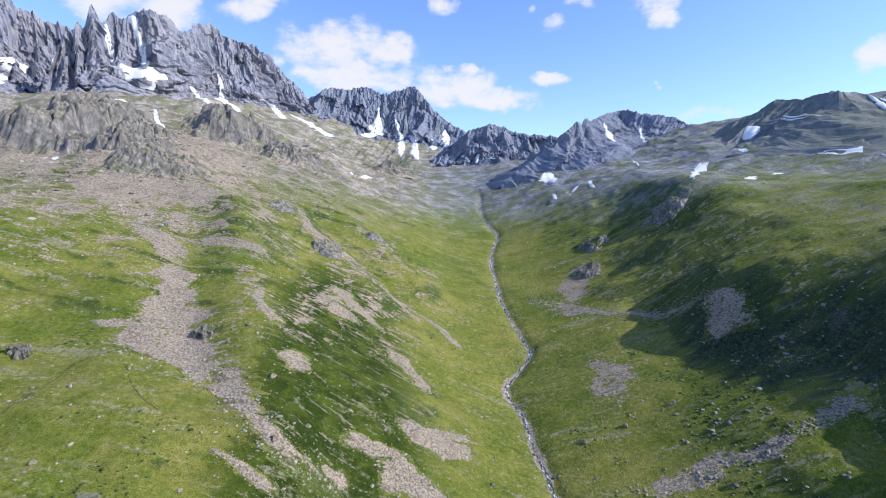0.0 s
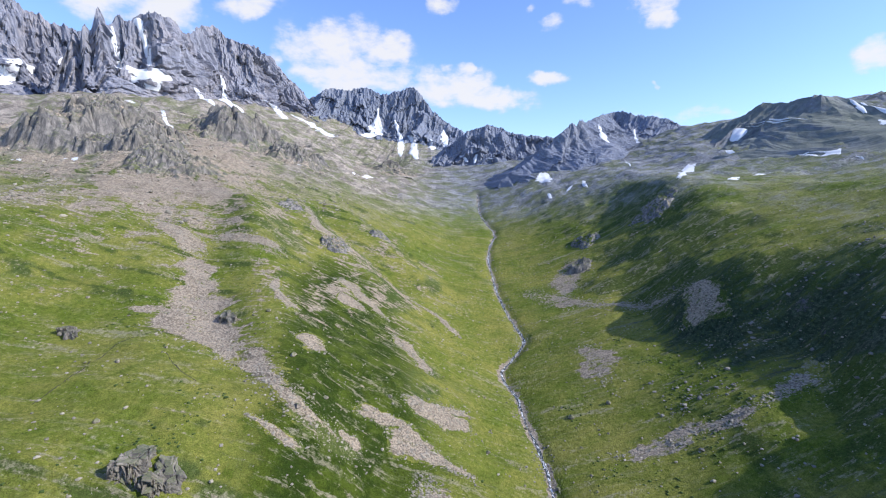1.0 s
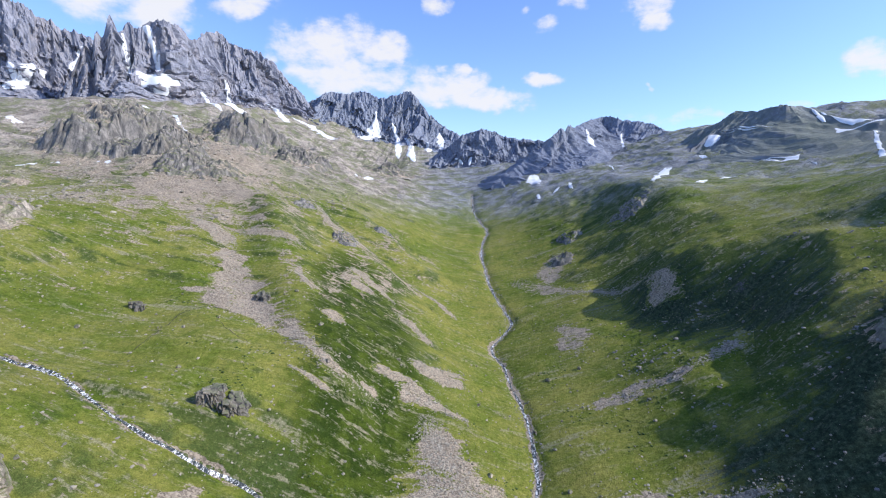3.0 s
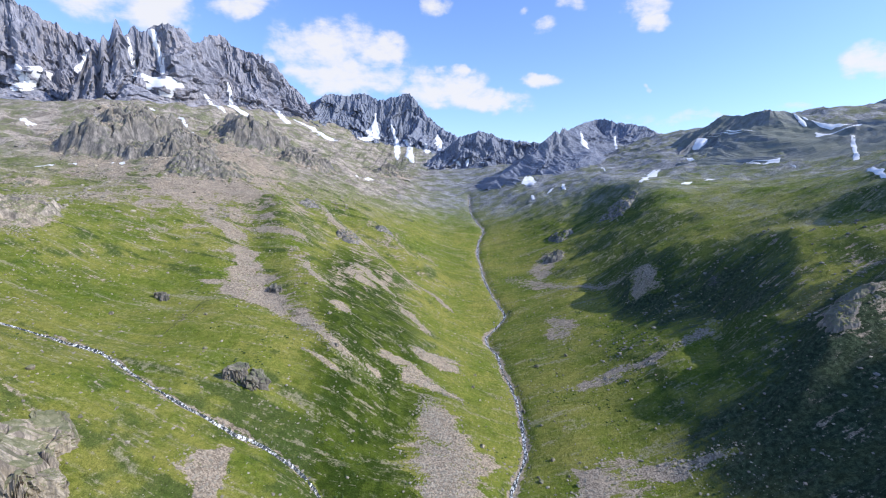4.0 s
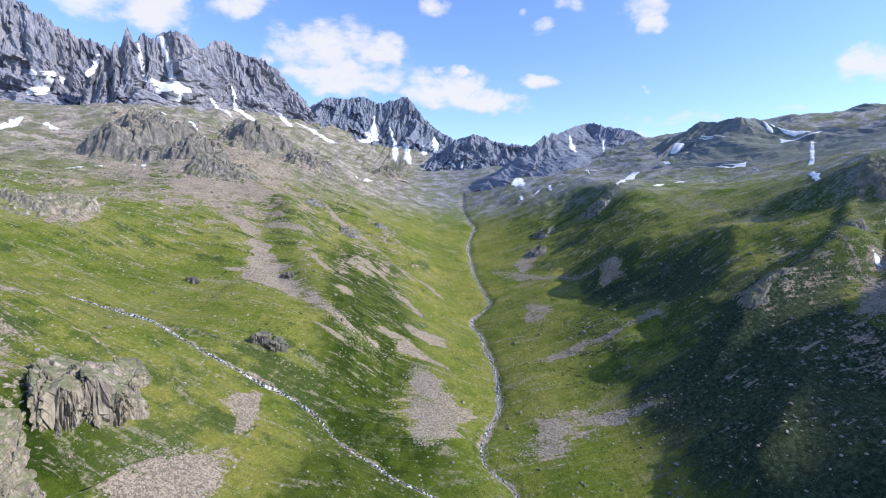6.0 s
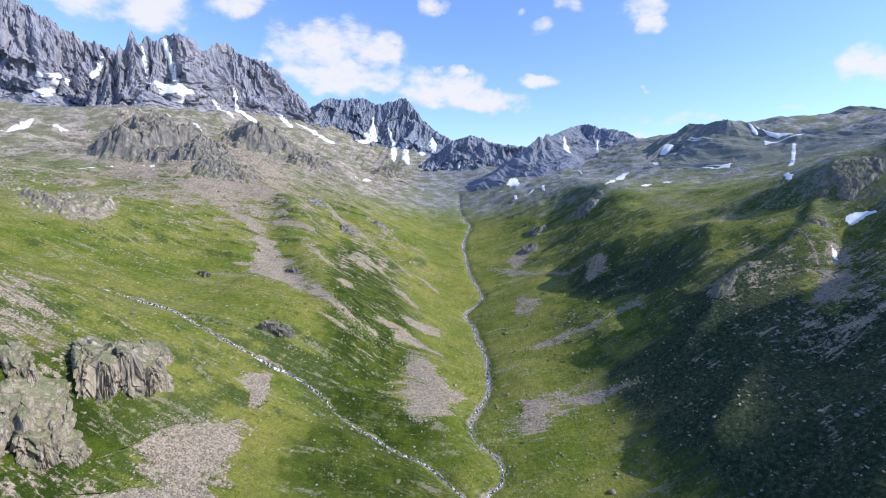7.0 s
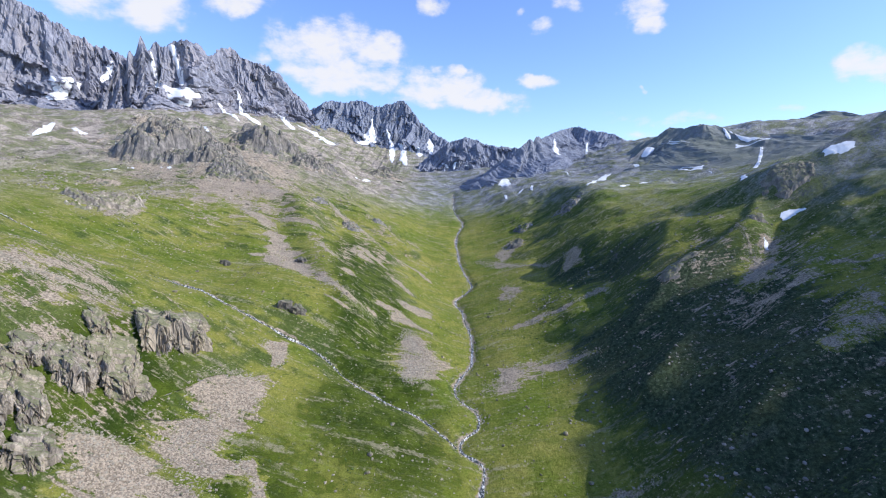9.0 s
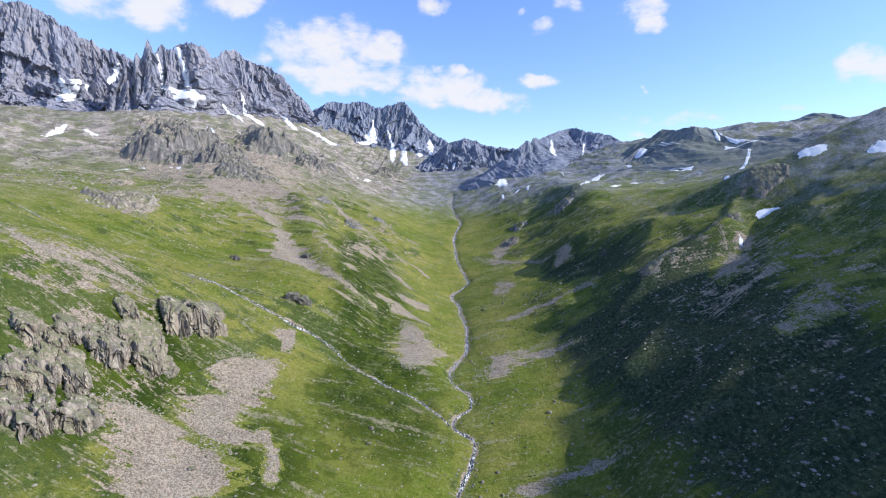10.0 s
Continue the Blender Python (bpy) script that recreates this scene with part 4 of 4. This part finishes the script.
SNOWS.append([(385, 917, 2.4, -0.8), (401, 913, 2.3, -0.9)])
SNOWS.append([(410, 774, 2.0, -0.9), (421, 763, 2.0, -0.9)])
SNOWS.append([(735, 805, 3.3, -2.5), (731, 762, -3.0, -10.5), (736, 736, -3.0, -9.5), (760, 722, -2.5, -7.5), (778, 720, -3.0, -7.5)])
SNOWS.append([(710, 729, -5.5, -11.5), (728, 712, 6.3, -5.2), (749, 704, 6.3, -5.4), (773, 704, 4.5, -4.0)])
SNOWS.append([(734, 682, 0.5, -5.5), (672, 602, -3.0, -9.0), (637, 562, 2.7, -2.4)])
SNOWS.append([(509, 405, 2.4, -2.1), (461, 327, 2.8, -2.5), (467, 321, 2.0, -1.8)])
SNOWS.append([(562, 712, 2.8, -1.8), (583, 701, 3.8, -2.5), (600, 678, 4.5, -3.1)])
SNOWS.append([(590, 640, 2.2, -1.6), (594, 628, -1.0, -4.0)])
SNOWS.append([(449, 637, 2.8, -1.5), (474, 652, 3.3, -1.9)])
SNOWS.append([(398, 606, 1.8, -0.9), (414, 617, 2.5, -1.3)])
SNOWS.append([(-694, 756, 6.0, -5.5), (-617, 672, 5.5, -4.5)])
SNOWS.append([(-506, 596, 2.5, 1.6), (-478, 583, 3.7, 2.3)])
SNOWS.append([(-522, 800, 7.5, -6.5), (-498, 779, 5.5, -4.0)])
SNOWS.append([(-580, 1804, 12.6, 3.7), (-488, 1748, 14.5, 21.0), (-406, 1666, 30.5, 20.5)])
SNOWS.append([(452, 805, 3.5, -9.0), (412, 752, 6.0, -9.0), (335, 630, 1.0, -6.0)])
SNOWS.append([(566, 709, 3.0, -1.9), (580, 683, 6.0, -4.0), (605, 681, -6.5, -10.5)])
SNOWS.append([(464, 658, 4.2, -2.3), (481, 645, 5.2, -3.0)])
SNOWS.append([(392, 605, 2.9, -1.4), (429, 643, 3.5, -1.8)])
SNOWS.append([(515, 816, -3.0, -5.5), (520, 804, -3.0, -6.0)])
SNOWS.append([(-583, 549, 3.6, 2.9), (-563, 556, 4.0, 3.0)])
SNOWS.append([(-552, 569, 2.9, 2.1), (-542, 569, 3.0, -4.0)])
SNOWS.append([(-277, 835, 3.9, 1.1), (-258, 841, 5.0, 1.3)])
SNOWS.append([(-193, 965, 3.4, 0.6), (-165, 1061, 4.5, 0.6)])
SNOWS.append([(-492, 892, 4.3, 2.0), (-476, 904, 5.4, 2.4)])
SNOWS.append([(-443, 875, 4.1, 1.7), (-439, 911, 5.6, 2.2)])
SNOWS.append([(-400, 870, 3.5, -5.5), (-392, 880, 4.0, -7.5)])
SNOWS.append([(-368, 852, 4.0, 1.4), (-361, 876, 4.5, 1.6)])
SNOWS.append([(426, 206, 2.0, -4.0), (438, 210, 3.0, -6.0), (447, 207, 2.0, -4.0)])
SNOWS.append([(501, 246, -3.0, -5.5), (514, 242, -6.5, -9.5), (528, 238, -2.0, -6.0)])
SNOWS.append([(384, 174, 1.5, -3.0), (380, 165, 1.5, -3.0)])
SNOWS.append([(558, 203, -6.5, -8.0), (566, 197, -11.0, -13.5)])
SNOWS.append([(-725, 1059, 6.5, 3.8), (-710, 1061, 6.7, 3.8)])
SNOWS.append([(-655, 1078, 6.0, -4.0), (-562, 930, 4.0, 3.0), (-496, 847, 4.4, 2.1)])
SNOWS.append([(-323, 964, 4.4, 1.2), (-296, 922, 3.5, -6.5)])
SNOWS.append([(382, 938, 2.0, -0.5), (378, 900, 0.5, -5.5)])
SNOWS.append([(-839, 833, 4.7, 3.9), (-789, 792, 7.7, 6.3)])
SNOWS.append([(-667, 802, 4.5, 3.0), (-681, 864, 8.3, 5.4)])
for i, chain in enumerate(SNOWS):
    seed = 2000 + 7 * i
    big = max(math.hypot(c[2], c[3]) for c in chain)
    drape("snow_patch", chain, SNOW, 0.5, max(0.8, big / 14), 17, 0.34, seed, "white patch of old snow on the mountainside", "snow", group="snow patches", on_rock=True, holes=0.35)


def wall_snow(chain, seed):
    """Snow lying in a gully of a rock wall: x, y, z and half width down the gully."""
    pts = np.array(chain, float)
    tail, head = pts[-1] + (pts[-1] - pts[-2]) * 0.3, pts[0] + (pts[0] - pts[1]) * 0.15
    tail[3], head[3] = pts[-1][3] * 0.3, pts[0][3] * 0.4
    pts = np.vstack([head, pts, tail])
    length = np.concatenate([[0], np.cumsum(np.linalg.norm(np.diff(pts[:, :3], axis=0), axis=1))])
    count = max(16, int(length[-1] / 2.6))
    line = np.column_stack([np.interp(np.linspace(0, length[-1], count), length, pts[:, i]) for i in range(4)])
    into = Vector((pts[:, 0].mean(), pts[:, 1].mean() + 180, 0)).normalized()
    into = (into + Vector((0, 0, -0.35))).normalized()
    side = Vector((into.y, -into.x, 0)).normalized()
    across = 27
    X, Y, Z = np.zeros((count, across)), np.zeros((count, across)), np.zeros((count, across))
    wave = np.stack([fbm(np.arange(count) / 6, np.full(count, 30.0 * q), seed, 3) for q in (0, 1)], 1)
    for i, (x, y, z, half) in enumerate(line):
        for j in range(across):
            s = j / (across - 1) * 2 - 1
            wide = half * (1 + 0.45 * float(wave[i, int(s < 0)]))
            start = Vector((x, y, z)) + side * (s * wide) - into * 120
            hit, place, normal, _, _, _ = scene.ray_cast(DEPTHS, start, into)
            if not hit:
                place = Vector((x, y, z)) + side * (s * wide)
            X[i, j], Y[i, j], Z[i, j] = place
    X, Y, Z = soften(X, 16), soften(Y, 16), soften(Z, 8)
    thick = (1.6 + np.minimum(3.5, 0.12 * line[:, 3:4])) * (1 - np.abs(np.linspace(-1, 1, across)) ** 2)[None, :] + 0.2
    X, Y, Z = X - into.x * thick, Y - into.y * thick, Z + 0.5 * thick
    rim = (1 - np.abs(np.linspace(-1, 1, across)[:-1]))[None, :] * np.ones((count - 1, 1))
    wide = np.linspace(-1, 1, across)[None, :-1] * line[:-1, 3:4]
    keep = rim * 1.7 + 0.95 * fbm(np.arange(count - 1)[:, None] * 2.6 / 22 + 0 * wide, wide / 22, seed + 31, 5, 0.65) > 0.25
    tagged(new("snow_patch", sheet("snow_patch", X, Y, Z, SNOW, keep)), "white tongue of old snow in a rock gully", "snow", "snow patches")


GULLIES = []
GULLIES.append([(-1262, 1443, 540, 11.9), (-1258, 1379, 497, 18.1), (-1262, 1338, 466, 30.6), (-1270, 1326, 448, 27.5)])
GULLIES.append([(-1306, 1377, 514, 8.5), (-1274, 1361, 477, 13.5)])
GULLIES.append([(-283, 2081, 524, 7.1), (-283, 2076, 470, 11.9), (-287, 2029, 414, 42.4), (-313, 1981, 387, 43.0)])
GULLIES.append([(-205, 2058, 449, 8.2), (-177, 1996, 393, 12.8), (-175, 1967, 359, 17.5), (-149, 1669, 285, 8.8)])
GULLIES.append([(-147, 2004, 400, 6.8), (-120, 1981, 361, 15.2), (-100, 1641, 286, 21.5), (-86, 1536, 259, 8.2)])
GULLIES.append([(-46, 1982, 364, 6.2), (-40, 1909, 327, 17.5)])
GULLIES.append([(8, 2028, 418, 8.9), (14, 1995, 374, 21.4), (18, 1938, 340, 13.1)])
GULLIES.append([(-36, 1499, 247, 4.9), (1, 1460, 262, 5.4), (47, 1450, 270, 5.4)])
GULLIES.append([(59, 1448, 264, 3.8), (73, 1417, 247, 9.7)])
GULLIES.append([(107, 1430, 257, 12.8), (101, 1411, 239, 5.6)])
GULLIES.append([(142, 1391, 253, 7.6), (153, 1398, 246, 5.8)])
GULLIES.append([(447, 1311, 331, 4.1), (407, 1151, 294, 10.3), (420, 1147, 280, 7.3)])
GULLIES.append([(609, 915, 273, 6.0), (629, 887, 275, 7.6), (635, 832, 274, 5.1), (652, 809, 278, 2.5)])
GULLIES.append([(-971, 1399, 622, 6.2), (-939, 1361, 561, 7.7), (-918, 1347, 518, 11.4), (-878, 1379, 500, 71.0), (-857, 1384, 481, 57.7), (-848, 1370, 452, 27.2)])
GULLIES.append([(-921, 1440, 657, 12.4), (-890, 1419, 597, 8.8), (-881, 1416, 555, 8.5), (-871, 1401, 520, 11.3)])
GULLIES.append([(-778, 1472, 478, 9.5), (-760, 1474, 453, 9.5), (-658, 1325, 402, 10.2)])
GULLIES.append([(-786, 1682, 555, 8.4), (-763, 1639, 497, 10.2), (-655, 1407, 421, 24.3), (-613, 1377, 395, 27.1)])
GULLIES.append([(-665, 1755, 492, 10.6), (-634, 1781, 469, 15.0), (-565, 1658, 413, 17.6)])
GULLIES.append([(600, 920, 268, 16.2), (575, 888, 250, 11.7)])
GULLIES.append([(615, 911, 279, 9.8), (634, 902, 281, 7.4), (640, 856, 278, 4.9), (644, 812, 275, 3.6)])
GULLIES.append([(735, 821, 313, 2.7), (715, 770, 292, 6.0)])
GULLIES.append([(-1218, 1562, 632, 12.9), (-1212, 1506, 577, 15.3)])
GULLIES.append([(-1280, 1389, 515, 17.1), (-1274, 1421, 531, 11.6), (-1262, 1435, 541, 7.8)])
for i, chain in enumerate(GULLIES):
    wall_snow(chain, 2600 + 7 * i)


# ---- rock outcrops ----
def part(name, me, parent, label=""):
    ob = tagged(new(name, me), label)
    ob.parent = parent
    return ob


def rib_of_rock(x0, y0, x1, y1, wide, seed, mat, parent):
    """A jointed fin of rock that climbs the slope from its foot (x0, y0) to (x1, y1), with a broken front and steep flanks."""
    run = math.hypot(x1 - x0, y1 - y0)
    ahead = np.array([(x1 - x0) / run, (y1 - y0) / run])
    side = np.array([ahead[1], -ahead[0]])
    rows, around = 70, 64
    tall = 0.27 * run + 0.10 * wide + 1.0
    V, A = np.meshgrid(np.linspace(0, 1, rows) ** 1.9, np.linspace(0, math.pi, around), indexing="ij")
    wander = wide * 0.16 * fbm(V * 2.2, V * 0, seed, 2)
    breadth = wide * 0.44 * (0.62 + 0.38 * smooth(V, 0.0, 0.25)) * (1 + 0.30 * fbm(V * 3.0, np.sign(np.cos(A)) * 4.0, seed + 1, 3)) * (1 - 0.35 * smooth(V, 0.6, 1.0))
    lateral = -np.sign(np.cos(A)) * np.abs(np.cos(A)) ** 0.42 * breadth + wander
    lift = np.sin(A) ** 0.40
    tower, gap = blocks(lateral / (wide * 0.30) + 0.3 * fbm(V * 4, A, seed + 2, 2), V * run / (wide * 0.55), seed + 3)
    crown = tall * smooth(V, -0.01, 0.09) * ((1 - V) ** 0.85 * (0.66 + 0.50 * tower) + 0.05)
    crown = crown - 0.55 * tall * smooth(0.16 - gap, 0, 0.16) * (1 - V) * lift
    rise = crown * lift
    chip, seam = blocks(lateral / 2.6 + 0.3 * fbm(rise / 3, V * 9, seed + 8, 2), V * run / 5.0 + rise / 4.5, seed + 4)
    flake, _ = blocks(lateral / 1.1, V * run / 2.2 + rise / 2.4, seed + 6)
    out = (1.5 * (chip - 0.5) + 0.6 * (flake - 0.5) - 1.1 * smooth(0.12 - seam, 0, 0.12)) * min(1.8, wide / 10) + 0.6 * fbm(lateral / 1.3, V * run / 1.3 + rise / 1.5, seed + 5, 3, 0.6)
    along_run = V * run + (0.5 - lift) * 0.8 - out * smooth(0.22 - V, 0, 0.22) * 1.5 + 0.10 * rise * smooth(0.12 - V, 0, 0.12)
    lateral = lateral + out * np.sign(lateral - wander) * (1 - lift * 0.6)
    X, Y = x0 + ahead[0] * along_run + side[0] * lateral, y0 + ahead[1] * along_run + side[1] * lateral
    Z = land(X, Y) - 1.5 + rise + 1.5 * lift + 0.35 * out * lift
    # the front drops straight to the foot
    Z[0] = land(X[0], Y[0]) - 2.5
    me = sheet("buttress", X, Y, Z, mat)
    me.polygons.foreach_set("use_smooth", np.zeros(len(me.polygons), bool))
    return part("buttress", me, parent)


def crag(x, y, wide, tall, seed, mat, label, deep=0.8, steep=0.6, brow=0.42):
    """A rugged knoll of bare rock."""
    n_u = 80 if wide < 90 else 140
    U, V = np.meshgrid(np.linspace(-1.2, 1.2, n_u), np.linspace(-1.2, 1.2, n_u))
    X, Y = x + U * wide / 2, y + V * wide * deep / 2
    r = np.sqrt(U ** 2 + V ** 2) + 0.35 * fbm(U * 1.8, V * 1.8, seed, 4, 0.6)
    cell, edge = blocks(U * 3 + 0.4 * fbm(U * 4, V * 4, seed + 1, 2), V * 3, seed + 2)
    rough = 0.40 + 0.55 * ridged(U * 1.7 + 3, V * 1.7, seed + 3, 5, 0.55) + 0.22 * (cell - 0.5) - 0.15 * smooth(0.12 - edge, 0, 0.12) + 0.16 * (ridged(U * 6, V * 6, seed + 14, 3, 0.6) - 0.5)
    Z = land(X, Y) - 1.5 + (tall * rough + 1.5) * smooth(1.0 - r, 0.0, brow)
    # bare faces where it is steep, turf and gravel where it lies flatter
    ax, ay = np.gradient(Z, axis=1) / np.gradient(X, axis=1), np.gradient(Z, axis=0) / np.gradient(Y, axis=0)
    slope = soften(np.hypot(ax, ay), 2)[:-1, :-1] + 0.35 * fbm(U * 6, V * 6, seed + 6, 3)[:-1, :-1]
    bare = slope > steep
    rock = tagged(new("rock_outcrop"), label, "rock outcrop", "crags")
    me = sheet("rock_face", X, Y, Z, mat, bare)
    me.polygons.foreach_set("use_smooth", np.zeros(len(me.polygons), bool))
    part("rock_face", me, rock)
    me = sheet("turf", X, Y, Z, MEADOW, ~bare)
    cover(me, "scree", 0.50 + 0.5 * fbm(X / 25, Y / 25, seed + 12, 3))
    part("turf", me, rock, "thin turf and tan gravel on the ledges")
    return rock


# foot, head and width of the ribs of each crag
CRAGS = [
    [(-183, 7, -206, 52, 29), (-168, 20, -193, 73, 32)],
    [(-184, -33, -204, 2, 22), (-177, -23, -185, -9, 15), (-212, -8, -222, 9, 16)],
    [(-208, -50, -223, -27, 20), (-197, -48, -218, -14, 20), (-202, -26, -215, -4, 18)],
    [(-222, -54, -234, -35, 20), (-200, -81, -220, -53, 16), (-223, -66, -236, -48, 11)],
    [(-208, -92, -232, -60, 20), (-237, -71, -250, -54, 19), (-213, -101, -234, -76, 18)],
    [(-186, -101, -200, -80, 22)],
    [(-194, -120, -209, -102, 17), (-193, -112, -211, -88, 11), (-205, -121, -220, -103, 13)],
]
for i, ribs in enumerate(CRAGS):
    rock = tagged(new("rock_outcrop"), "pale grey crag of jointed upright ribs above the scree", "rock outcrop", "crags")
    for j, (x0, y0, x1, y1, wide) in enumerate(ribs):
        rib_of_rock(x0, y0, x1, y1, wide, 3000 + 61 * i + 13 * j, CRAG, rock)
# x, y, width, height
for i, (x, y, wide, tall) in enumerate([(-415, 305, 105, 13), (457, 243, 60, 5), (396, 208, 26, 4), (276, 167, 30, 3), (302, 182, 38, 3), (180, 567, 37, 8)]):
    crag(x, y, wide, tall, 3400 + 17 * i, CRAG if x < 0 else CRAG_DARK, "weathered grey rock outcrop rising from the slope")
for i, (x, y, wide, tall) in enumerate([(-560, 712, 180, 70), (-505, 655, 80, 24), (-425, 655, 84, 42), (-372, 575, 70, 22), (-640, 860, 150, 46), (-420, 960, 180, 66), (-300, 900, 120, 40), (-529, 458, 60, 8), (-144, 1266, 120, 26), (-319, 568, 60, 14)]):
    crag(x, y, wide * 1.35, tall, 3700 + 17 * i, CRAG_DARK, "rugged grey rock knoll with turf ledges below the wall", 1.0, 1.0, 0.85)
for i, (x, y, wide, tall) in enumerate([(-190, 550, 34, 9), (-122, 486, 40, 8), (-82, 588, 40, 8), (207, 631, 49, 9), (292, 603, 66, 12)]):
    crag(x, y, wide, tall, 3900 + 17 * i, KNOLL, "low grey rock rib breaking through the turf", 1.0, 0.9, 0.8)


# ---- boulders ----
def boulder_mesh(seed, mat):
    bm = bmesh.new()
    bmesh.ops.create_icosphere(bm, subdivisions=3, radius=1.0)
    rng = np.random.default_rng(seed)
    cuts = rng.normal(0, 1, (9, 3))
    cuts /= np.linalg.norm(cuts, axis=1)[:, None]
    reach = 0.62 + 0.25 * rng.random(9)
    for v in bm.verts:
        p = np.array(v.co)
        for c, k in zip(cuts, reach):
            over = p @ c - k
            if over > 0:
                p = p - c * over * 0.92
        v.co = Vector(p * (1.0, 0.85, 0.72)) * (1 + 0.05 * noise.noise(Vector(p) * 3 + Vector((seed, 0, 0))))
    me = bpy.data.meshes.new("boulder")
    bm.to_mesh(me)
    bm.free()
    me.materials.append(mat)
    return me


# dark fissured knobs in the meadow: foot, head and width
for i, (x0, y0, x1, y1, wide) in enumerate([(-127, 147, -131, 166, 24), (-238, 249, -242, 260, 14), (-156, 290, -160, 302, 13)]):
    rock = tagged(new("rock_outcrop"), "dark fissured rock knob standing in the meadow", "rock outcrop", "crags")
    rib_of_rock(x0 - wide * 0.22, y0, x1 - wide * 0.22, y1, wide * 0.62, 3200 + 17 * i, CRAG_DARK, rock)
    rib_of_rock(x0 + wide * 0.25, y0 - 2, x1 + wide * 0.25, y1 - 3, wide * 0.60, 3260 + 17 * i, CRAG_DARK, rock)
kinds = [boulder_mesh(80 + i, CRAG) for i in range(7)]
rng = np.random.default_rng(88)
spots = np.concatenate([np.column_stack([rng.uniform(-260, 160, 170), rng.uniform(-150, 330, 170)]), np.column_stack([rng.normal(90, 22, 50), rng.uniform(-60, 330, 50)])])
for i, (x, y) in enumerate(spots):
    size = 0.8 + 1.7 * rng.random() ** 4
    ob = new("boulder", kinds[i % 7])
    ob.matrix_world = pose(x, y, float(land(np.array([x]), np.array([y]))[0]) + size * 0.25, rng.uniform(-12, 12), rng.uniform(-12, 12), rng.uniform(0, 360)) @ Matrix.Diagonal((size, size, size, 1))
    tagged(ob, "pale lichened boulder lying in the grass", "boulder", "boulders on the meadow")

# ---- loose stones in the grass, thicker in drifts ----
rng = np.random.default_rng(31)
px, py = rng.uniform(-430, 470, 150000), rng.uniform(-220, 720, 150000)
drift = 0.7 * fbm(px / 60, py / 60, 33, 5, 0.7) + 0.6 * fbm(px / 120, py / 16, 34, 4, 0.6) + 0.8 * np.exp(-((px + 270) / 80) ** 2 - ((py - 30) / 70) ** 2)
keep = rng.random(150000) < np.clip(0.07 + 0.38 * smooth(drift, -0.1, 1.0), 0, 1)
px, py = px[keep], py[keep]
tagged(heap("meadow_stones", np.column_stack([px, py, land(px, py)]), 0.20 + 0.85 * rng.random(len(px)) ** 6 + 0.18 * rng.random(len(px)), STONES, 32), "scattered pale stones in the grass", "stones", kind="stuff")

# ---- rubble below the mountain walls ----
rng = np.random.default_rng(51)
px, py = rng.uniform(-760, -120, 60000), rng.uniform(340, 1050, 60000)
drift = fbm(px / 70, py / 70, 52, 5, 0.65)
keep = (rng.random(60000) < np.clip(0.05 + 0.5 * smooth(drift, -0.1, 0.9), 0, 1)) & (lie(px, py) > 118)
px, py = px[keep], py[keep]
tagged(heap("rubble", np.column_stack([px, py, land(px, py)]), 0.4 + 2.2 * rng.random(len(px)) ** 5 + 0.5 * rng.random(len(px)), STONES, 53), "grey rubble and blocks below the rock walls", "stones", kind="stuff")

# ---- broken rock on the shaded slope ----
rng = np.random.default_rng(35)
px, py = rng.uniform(150, 420, 42000), rng.uniform(-180, 330, 42000)
drift = fbm(px / 40, py / 14, 36, 5, 0.65) + 0.4 * fbm(px / 90, py / 90, 37, 3)
keep = rng.random(42000) < np.clip(0.02 + 0.5 * smooth(drift, 0.25, 1.0), 0, 1)
px, py = px[keep], py[keep]
tagged(heap("slope_rocks", np.column_stack([px, py, land(px, py)]), 0.25 + 1.5 * rng.random(len(px)) ** 5, WET_STONES, 38), "grey broken rocks strewn down the shaded slope", "stones", kind="stuff")

# ---- dwarf shrubs: in the hollows and over the shaded slope ----
rng = np.random.default_rng(41)
px, py = rng.uniform(-330, 330, 110000), rng.uniform(-220, 560, 110000)
thick = fbm(px / 34, py / 34, 43, 4, 0.6)
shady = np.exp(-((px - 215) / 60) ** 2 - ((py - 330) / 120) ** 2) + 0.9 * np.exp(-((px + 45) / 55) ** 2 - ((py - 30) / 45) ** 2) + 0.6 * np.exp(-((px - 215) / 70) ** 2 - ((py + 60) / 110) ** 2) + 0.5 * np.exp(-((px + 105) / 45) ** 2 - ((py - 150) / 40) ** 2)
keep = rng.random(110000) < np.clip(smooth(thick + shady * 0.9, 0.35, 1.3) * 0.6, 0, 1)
keep &= (away(px, py, STREAM_LINE, 12) > 9) & (away(px, py, BROOK_LINE, 10) > 5)
px, py = px[keep], py[keep]
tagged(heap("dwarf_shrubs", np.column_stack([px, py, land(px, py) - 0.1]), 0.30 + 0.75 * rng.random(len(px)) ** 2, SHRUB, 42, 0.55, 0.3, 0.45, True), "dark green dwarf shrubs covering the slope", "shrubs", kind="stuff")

# ---- footpaths ----
for i, line in enumerate(([(-203, 182), (-201, 211), (-203, 241), (-194, 256), (-183, 275), (-180, 297)], [(-168, 236), (-154, 222), (-138, 212)])):
    drape("footpath", varied(along(line, 6.0), 0.42, 710 + i, 0.2), EARTH, 0.08, 1.5, 5, 0.3, 700 + i, "narrow dark trodden path through the grass", "footpath", kind="structure")
